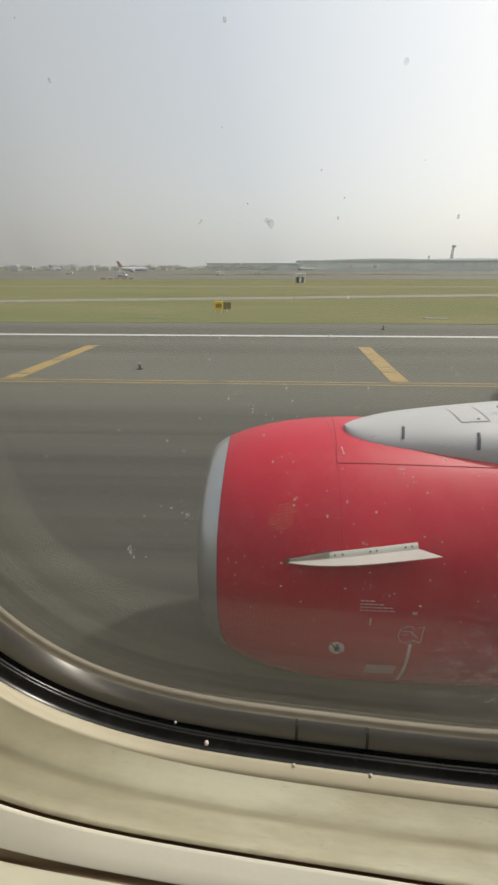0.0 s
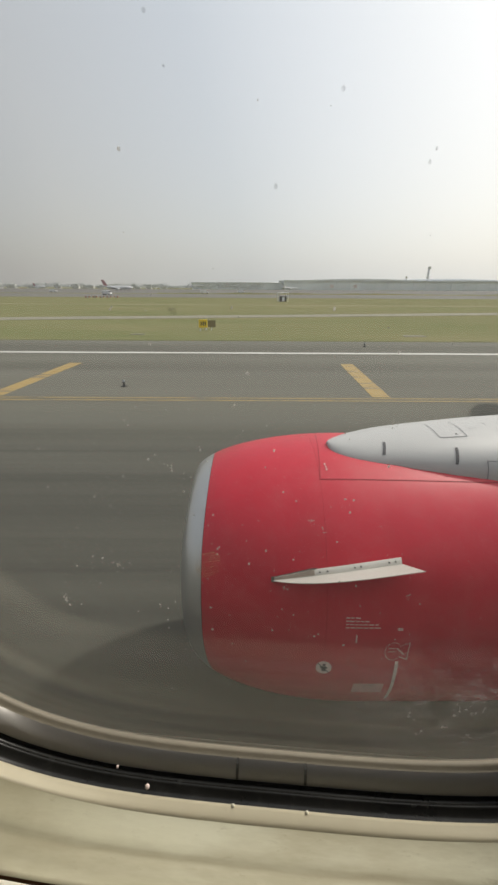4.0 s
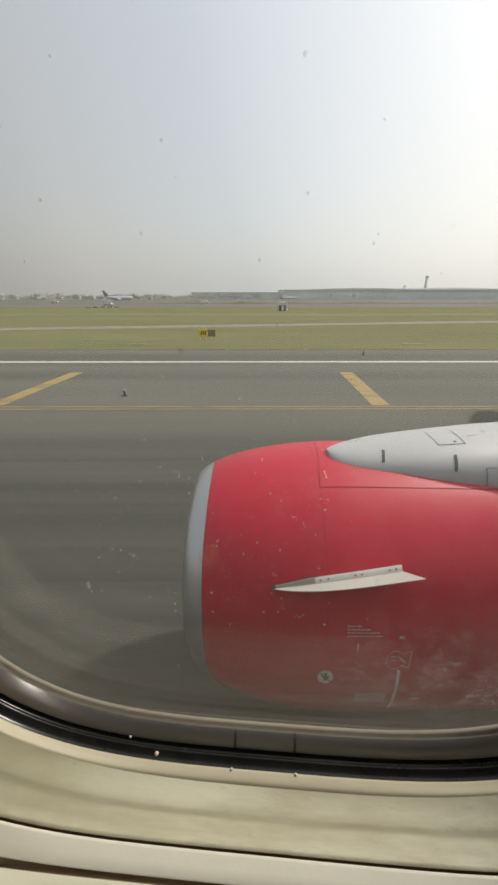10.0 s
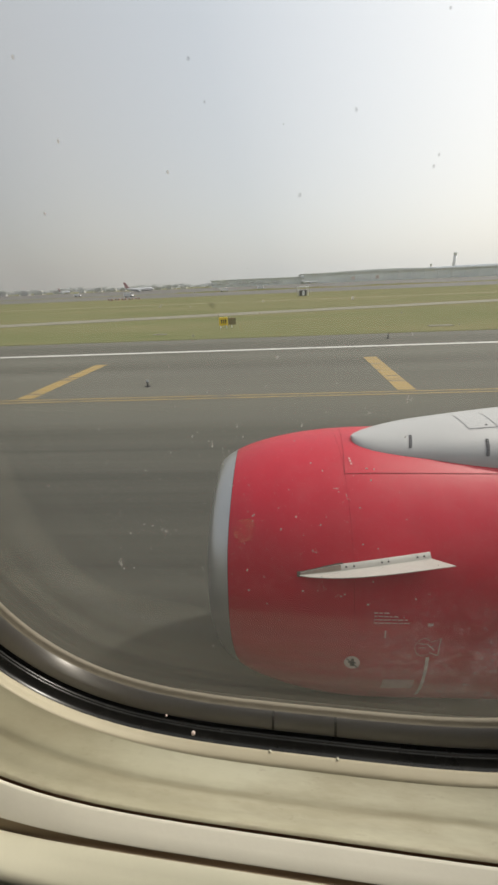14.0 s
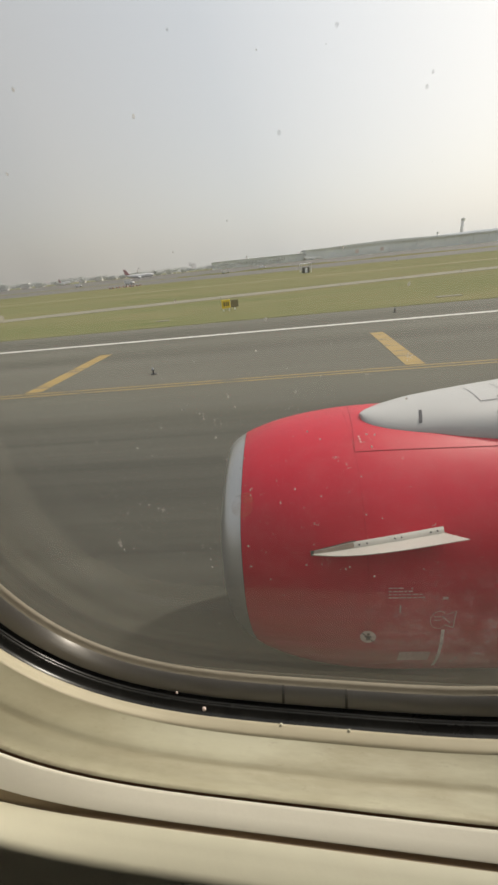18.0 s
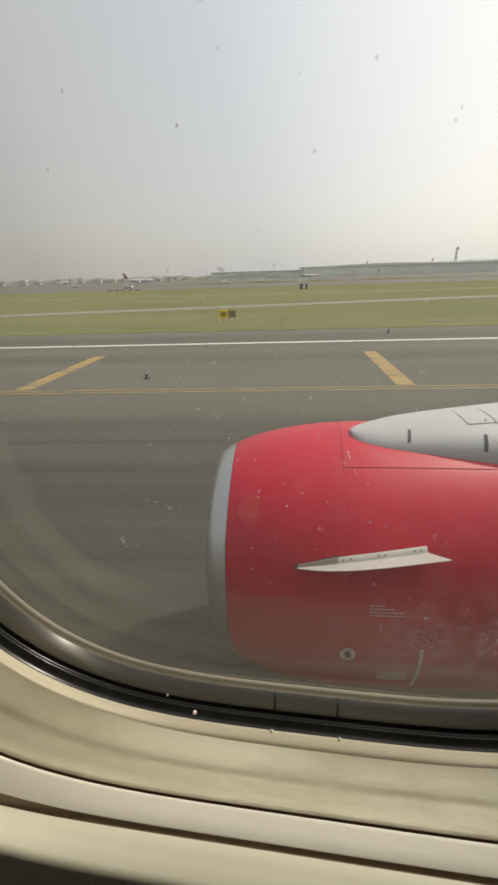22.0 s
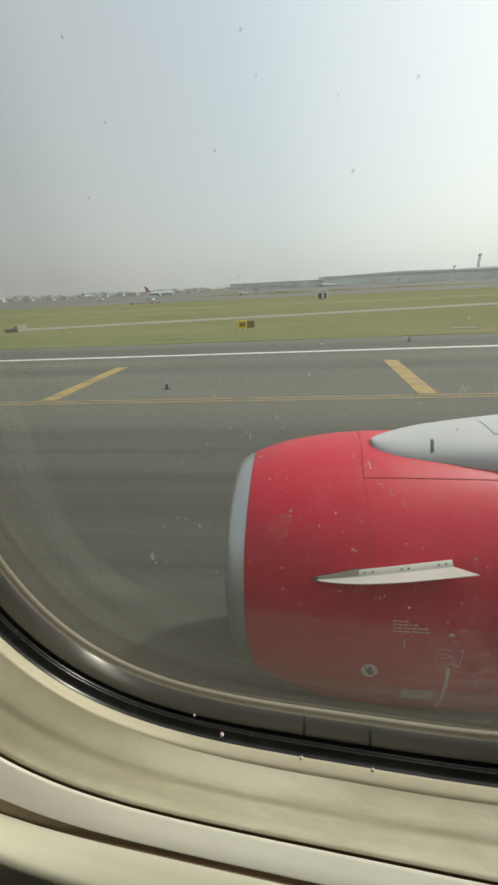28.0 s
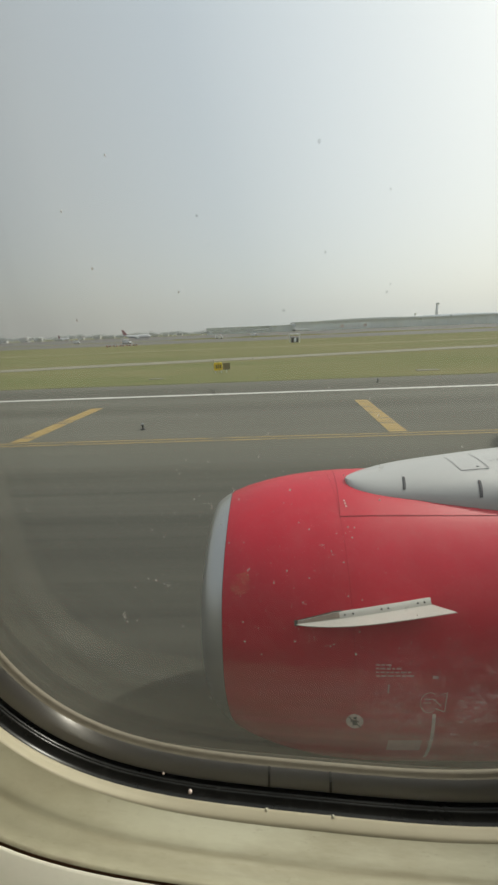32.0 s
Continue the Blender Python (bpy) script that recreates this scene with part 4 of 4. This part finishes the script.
# distance haze is put into the base colours below, tyres aside
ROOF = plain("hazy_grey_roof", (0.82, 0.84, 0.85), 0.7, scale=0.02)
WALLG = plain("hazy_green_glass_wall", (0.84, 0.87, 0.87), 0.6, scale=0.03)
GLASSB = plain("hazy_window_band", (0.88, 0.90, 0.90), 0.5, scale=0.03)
PALE = plain("hazy_pale_plaster", (0.54, 0.53, 0.50), 0.8, scale=0.05)
ORANGE = plain("hazy_orange_panel", (0.80, 0.70, 0.66), 0.7, scale=0.2)
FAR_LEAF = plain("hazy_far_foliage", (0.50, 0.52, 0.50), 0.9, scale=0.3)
TOWER = plain("hazy_tower_concrete", (0.88, 0.88, 0.87), 0.8, scale=0.05)
TAILRED = plain("hazy_red_tail_paint", (0.36, 0.20, 0.20), 0.5)
TYRE = plain("black_tyre", (0.03, 0.03, 0.03), 0.8)


def terminal(name, x0, x1, y0, depth, h, over, bays, humps, label):
    """A glazed building whose roof swells over its halls: humps are (place along it, half width, rise)."""
    t = empty(name, (x0 + x1) / 2, y0, 0)
    tagged(t, label, "terminal building")
    hw = (x1 - x0) / 2
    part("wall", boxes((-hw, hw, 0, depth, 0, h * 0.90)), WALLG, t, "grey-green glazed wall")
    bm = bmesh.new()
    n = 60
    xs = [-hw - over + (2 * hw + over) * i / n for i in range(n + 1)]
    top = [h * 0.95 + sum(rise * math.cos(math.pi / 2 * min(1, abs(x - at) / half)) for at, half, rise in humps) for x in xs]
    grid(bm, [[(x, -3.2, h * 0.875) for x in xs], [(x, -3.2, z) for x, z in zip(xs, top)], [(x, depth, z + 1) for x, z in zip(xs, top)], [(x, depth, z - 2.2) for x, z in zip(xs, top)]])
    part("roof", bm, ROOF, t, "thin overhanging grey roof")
    rnd = random.Random(name)
    for i in range(bays):
        a = -hw + 2 * hw * (i + 0.12) / bays
        b = -hw + 2 * hw * (i + rnd.uniform(0.45, 0.92)) / bays
        z = rnd.uniform(0.12, 0.40)
        part("window", boxes((a, b, -0.5, 0.2, h * z, h * (z + rnd.uniform(0.10, 0.22)))), GLASSB, t, "long pale window band")
        part("column", boxes((a - 1.0, a, -1.2, 0.3, 0, h * 0.84)), ROOF, t)
    return t


T0 = 1000
terminal("pier_building", -140, 84, T0, 60, 17, 3, 12, ((0, 130, 0.5),), "long low grey airport pier with overhanging roof")
main = terminal("terminal_building", 88, 900, T0 - 20, 140, 23.0, 3, 26, ((-214, 150, 3.4), (60, 120, 1.2), (250, 160, 2.6)), "large grey-green airport terminal with thin roof")
for i, x in enumerate((205, 262)):
    part("panel", boxes((x - 494 - 4, x - 494 + 4, -1.3, -0.7, 5, 12)), ORANGE, main, "orange wall panel")
bm = bmesh.new()
n = 30
grid(bm, [[(-150 + 330 * i / n, 30, 21.5) for i in range(n + 1)]] + [[(-150 + 330 * i / n, 30 + 60 * j, 23.5 + 3.6 * math.sin(math.pi * i / n)) for i in range(n + 1)] for j in (0, 1)] + [[(-150 + 330 * i / n, 90, 22) for i in range(n + 1)]])
part("upper_roof", bm, ROOF, main, "raised curved roof light")

tw = empty("control_tower", *polar(24, 1500), 0)
tagged(tw, "tall slim concrete control tower with wider cab", "control tower")
part("shaft", tube(bmesh.new(), (0, 0, 0), (0, 0, 66), 5.6, 4.9, 24), TOWER, tw, "slim concrete shaft", True)
part("cab", tube(tube(bmesh.new(), (0, 0, 66), (0, 0, 68), 5.0, 6.2, 24), (0, 0, 68), (0, 0, 73), 6.2, 5.8, 24), TOWER, tw, "wider cab on top", True)
part("mast", tube(bmesh.new(), (0, 0, 73), (0, 0, 77), 0.5, 0.3, 8), TOWER, tw)
tw2 = empty("approach_tower", *polar(21.4, 1500), 0)
tagged(tw2, "small slim concrete tower on the skyline", "tower")
part("shaft", tube(bmesh.new(), (0, 0, 0), (0, 0, 40), 3.4, 2.8, 16), TOWER, tw2, "slim shaft", True)
part("platform", tube(bmesh.new(), (0, 0, 40), (0, 0, 43), 4.2, 4.2, 16), TOWER, tw2, "round platform")


def airliner(tail, label):
    a = empty("airliner")
    tagged(a, label, "airplane")
    bm = bmesh.new()
    prof = ((-19, 0.3, 3.2), (-18, 1.1, 3.2), (-16, 1.8, 3.3), (-13, 2.0, 3.4), (8, 2.0, 3.4), (13, 1.5, 3.9), (19, 0.35, 4.8))
    grid(bm, [[(x, r * math.cos(2 * math.pi * i / 20), z + r * math.sin(2 * math.pi * i / 20)) for i in range(20)] for x, r, z in prof], True)
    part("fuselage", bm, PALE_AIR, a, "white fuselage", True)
    bm = bmesh.new()
    for s in (-1, 1):
        grid(bm, [[(-3, s * 1.8, 2.5), (4, s * 1.8, 2.5)], [(6, s * 16, 3.8), (8, s * 16, 3.8)]])
        grid(bm, [[(-3, s * 1.8, 2.2), (4, s * 1.8, 2.3)], [(6, s * 16, 3.7), (8, s * 16, 3.7)]])
    part("wing", bm, ROOF, a, "grey swept wings")
    bm = bmesh.new()
    vs = grid(bm, [[(12, -0.15, 5.0), (18, -0.15, 5.2), (20.5, -0.1, 12), (17.5, -0.1, 12)], [(12, 0.15, 5.0), (18, 0.15, 5.2), (20.5, 0.1, 12), (17.5, 0.1, 12)]], True)
    bm.faces.new(vs[0])
    bm.faces.new(vs[1][::-1])
    part("tail_fin", bm, tail, a, "coloured tail fin")
    bm = bmesh.new()
    for s in (-1, 1):
        grid(bm, [[(15, s * 0.5, 5.2), (18.5, s * 0.5, 5.2)], [(19, s * 6, 5.8), (20.3, s * 6, 5.8)]])
    part("tailplane", bm, ROOF, a, "grey tailplane")
    for s in (-1, 1):
        part("engine", tube(bmesh.new(), (-4, s * 5.5, 1.7), (0, s * 5.5, 1.8), 1.1, 0.8, 16), ROOF, a, "grey engine", True)
        part("main_gear", tube(tube(bmesh.new(), (1.5, s * 2.6, 0.55), (1.5, s * 2.6, 2.4), 0.15), (1.5, s * 2.3, 0.55), (1.5, s * 2.9, 0.55), 0.55, n=14), TYRE, a, "main landing gear")
    part("nose_gear", tube(tube(bmesh.new(), (-14, 0, 0.4), (-14, 0, 2.0), 0.12), (-14, -0.3, 0.4), (-14, 0.3, 0.4), 0.4, n=14), TYRE, a, "nose landing gear")
    return a


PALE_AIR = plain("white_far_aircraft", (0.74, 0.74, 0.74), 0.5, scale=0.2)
plane = airliner(TAILRED, "white airliner with red tail on the far taxiway")
x, y = polar(-18.0, 520)
plane.matrix_world = pose(x, y, 0.0, 0, 0, 175)
plane_b = airliner(TAILRED, "white airliner with red tail parked far off")
x, y = polar(-27.5, 900)
plane_b.matrix_world = pose(x, y, 0.0, 0, 0, 150)
# tail kept as pale as the body, haze put into its colour
plane_c = airliner(PALE_AIR, "pale airliner parked before the terminal in haze")
x, y = polar(6.0, 925)
plane_c.matrix_world = pose(x, y, 0.02, 0, 0, 172)


def van(col, label):
    v = empty("service_van")
    tagged(v, label, "van", "airfield vehicles")
    part("body", boxes((-2.4, 2.4, -0.95, 0.95, 0.5, 1.3), (-2.4, 1.3, -0.9, 0.9, 1.3, 2.2), bevel=0.12), col, v, "white body")
    part("windscreen", boxes((1.2, 1.34, -0.8, 0.8, 1.4, 2.05)), DARK, v, "dark windscreen")
    for s in (-1.5, 1.5):
        for q in (-0.9, 0.9):
            part("wheel", tube(bmesh.new(), (s, q - 0.12, 0.36), (s, q + 0.12, 0.36), 0.36, n=16), TYRE, v)
    return v


for az, d, rz in ((-6.2, 255, 10), (-19.5, 215, -15), (-1.0, 300, 5), (-26, 330, 0)):
    v = van(PALE_AIR, "small white service van on the far taxiway")
    v.matrix_world = pose(*polar(az, d), 0.02, 0, 0, rz)


def hut():
    h = empty("equipment_shed")
    tagged(h, "small dark equipment shed with flat canopy on the grass", "shed")
    part("cabinet", boxes((-1.0, 1.0, -0.8, 0.8, 0, 1.5), bevel=0.04), CLIP, h, "dark cabinet")
    part("canopy", boxes((-1.6, 1.6, -1.2, 1.2, 2.4, 2.55)), ROOF, h, "flat grey canopy")
    for a in (-1.4, 1.4):
        for b in (-1.0, 1.0):
            part("post", boxes((a - 0.05, a + 0.05, b - 0.05, b + 0.05, 0, 2.4)), ROOF, h)
    part("door", boxes((-0.35, 0.35, -0.84, -0.79, 0.1, 1.4)), ROOF, h, "grey shed door")
    return h


hut().matrix_world = pose(*polar(5.0, 122), 0, 0, 0, 8)

sg = empty("guidance_sign", -4.3, 37.0, 0, 24)
tagged(sg, "small yellow taxiway guidance sign on two legs", "sign")
part("panel", boxes((-0.42, 0.42, -0.07, 0.07, 0.25, 1.0), bevel=0.02), plain("sign_yellow", (0.72, 0.52, 0.04), 0.5), sg, "yellow face")
for a in (-0.2, 0.0, 0.2):
    part("lettering_bar", boxes((a - 0.06, a + 0.06, -0.075, -0.07, 0.45, 0.8)), DARK, sg, "dark bar of unreadable lettering")
part("side_panel", boxes((0.55, 1.3, 0.1, 0.2, 0.25, 0.9), bevel=0.02), STRAW, sg, "dull grey rear panel")
for a in (-0.3, 0.3, 0.85):
    part("leg", boxes((a - 0.03, a + 0.03, -0.03, 0.03, 0, 0.26)), ROOF, sg)


def edge_light(x, y, col, label):
    e = empty("edge_light", x, y, 0.012)
    tagged(e, label, "airfield light", "pavement edge lights")
    part("base", tube(bmesh.new(), (0, 0, 0), (0, 0, 0.04), 0.13, 0.11, 16), DARK, e, "dark base plate")
    part("stem", tube(bmesh.new(), (0, 0, 0.04), (0, 0, 0.18), 0.035, n=10), DARK, e)
    part("collar", tube(bmesh.new(), (0, 0, 0.18), (0, 0, 0.20), 0.075, n=14), DARK, e, "dark collar")
    part("lens", tube(bmesh.new(), (0, 0, 0.20), (0, 0, 0.28), 0.06, 0.035, 14), col, e, "pale lens")


LENS = plain("pale_lens", (0.30, 0.31, 0.32), 0.3)
for x in (-52, 8.2, 68):
    edge_light(x, 26.6, LENS, "small elevated pavement edge light with pale lens")
edge_light(-5.1, 15.0, LENS, "small elevated light on the shoulder with pale lens")

# concrete drain across the grass
dr = empty("drain_wall", 0, 0, 0)
tagged(dr, "low pale concrete drain wall crossing the grass", "drain")
A, B = Vector((-34, 46, 0)), Vector((120, 78, 0))
d = (B - A).normalized()
nrm = Vector((-d.y, d.x, 0))
bm_len = (B - A).length
for i in range(28):
    s0, s1 = bm_len * i / 28 + 0.03, bm_len * (i + 1) / 28 - 0.03
    bm = bmesh.new()
    hi = 0.22 + 0.012 * (i % 3)
    sec = ((0.8, 0), (0.8, 0.03), (2.0, hi), (2.3, hi), (2.3, 0))
    ends = grid(bm, [[(s, y, z) for y, z in sec] for s in (s0, s1)], True)
    bm.faces.new(ends[0])
    bm.faces.new(ends[1][::-1])
    bm.transform(Matrix(((d.x, nrm.x, 0, A.x), (d.y, nrm.y, 0, A.y), (0, 0, 1, 0), (0, 0, 0, 1))))
    part("wall_block", bm, CONCRETE, dr)
turn = Matrix(((d.x, nrm.x, 0, A.x), (d.y, nrm.y, 0, A.y), (0, 0, 1, 0), (0, 0, 0, 1)))
for nm, dims, mat, lab in (("headwall", (-0.35, 0.0, -0.3, 2.3, 0, 0.75), CONCRETE, "pale concrete headwall"), ("opening", (-0.40, -0.34, 0.25, 1.75, 0.05, 0.50), DARK, "dark drain opening"), ("wing_block", (-1.6, -0.35, -0.3, 0.05, 0, 0.45), CONCRETE, "low concrete wing wall"), ("wing_block", (-1.6, -0.35, 1.95, 2.3, 0, 0.45), CONCRETE, "low concrete wing wall")):
    bm = boxes(dims, bevel=0.02)
    bm.transform(turn)
    part(nm, bm, mat, dr, lab)

# flat concrete covers in the grass
for x, y, w, d in ((14.4, 33.0, 1.9, 0.8), (-9.6, 33.4, 1.2, 0.5)):
    cv = empty("concrete_cover", x, y, 0)
    tagged(cv, "flat pale concrete cover let into the grass", "concrete cover", "covers in the grass")
    part("slab", boxes((-w / 2, w / 2, -d / 2, d / 2, 0.0, 0.045), bevel=0.03), CONCRETE, cv)
    part("lid", boxes((-w / 4, w / 4, -d / 4, d / 4, 0.045, 0.065), bevel=0.008), CONCRETE, cv, "slightly raised lid")

# red and white barriers
# red greyed in the base colour to carry the haze
RW = plain("hazy_barrier_red", (0.46, 0.27, 0.22), 0.7)
for k in range(5):
    x, y = polar(-22 + 0.9 * k, 165)
    b = empty("barrier", x, y, 0.02, 10)
    tagged(b, "low red and white plastic barrier", "barrier", "work site barriers")
    for q in range(3):
        part("section", boxes((-0.9 + 0.6 * q, -0.34 + 0.6 * q, -0.2, 0.2, 0, 0.6), bevel=0.05), RW if q % 2 == 0 else PALE, b)


# far buildings and trees
def far_house(x, y, w, h, label):
    t = empty("far_house", x, y, 0)
    tagged(t, label, "house", "houses on the skyline")
    part("wall", boxes((-w / 2, w / 2, 0, 10, 0, h)), PALE, t, "pale wall")
    part("roof", boxes((-w / 2 - 0.15, w / 2 + 0.15, -0.15, 10.15, h, h + 0.6)), ROOF, t, "grey flat roof")
    for i in range(max(2, int(w / 5))):
        a = -w / 2 + w * (i + 0.3) / max(2, int(w / 5))
        for z in (h * 0.2, h * 0.6):
            part("window", boxes((a, a + 1.8, -0.15, 0.1, z, z + h * 0.2)), ROOF, t)


rnd = random.Random(8)
for i in range(16):
    x, y = polar(-42 + 2.0 * i + rnd.uniform(-0.7, 0.7), rnd.uniform(1000, 1200))
    far_house(x, y, rnd.uniform(12, 36), rnd.uniform(5, 10), "pale flat-roofed building far off in haze")


def far_tree(x, y, h, seed):
    r = random.Random(seed)
    t = empty("far_tree", x, y, 0)
    tagged(t, "hazy grey-green tree on the skyline", "tree", "trees on the skyline")
    bm = tube(bmesh.new(), (0, 0, 0), (0, 0, h * 0.5), h * 0.03, h * 0.015, 8)
    for i in range(5):
        a = r.uniform(0, 6.28)
        tube(bm, (0, 0, h * 0.35), (math.cos(a) * h * 0.25, math.sin(a) * h * 0.25, h * r.uniform(0.55, 0.8)), h * 0.012, h * 0.005, 6)
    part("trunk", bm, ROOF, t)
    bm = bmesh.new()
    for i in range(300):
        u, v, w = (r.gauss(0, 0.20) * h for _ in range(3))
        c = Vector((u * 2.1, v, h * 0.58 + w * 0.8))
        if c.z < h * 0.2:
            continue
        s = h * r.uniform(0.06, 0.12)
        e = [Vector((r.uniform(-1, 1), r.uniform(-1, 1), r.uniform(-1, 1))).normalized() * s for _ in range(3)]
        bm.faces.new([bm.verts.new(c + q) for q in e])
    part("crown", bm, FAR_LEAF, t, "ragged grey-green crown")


for i in range(84):
    az = -44 + 0.55 * i + rnd.uniform(-0.3, 0.3)
    x, y = polar(az, rnd.uniform(860, 980))
    far_tree(x, y, rnd.uniform(7, 14), i)
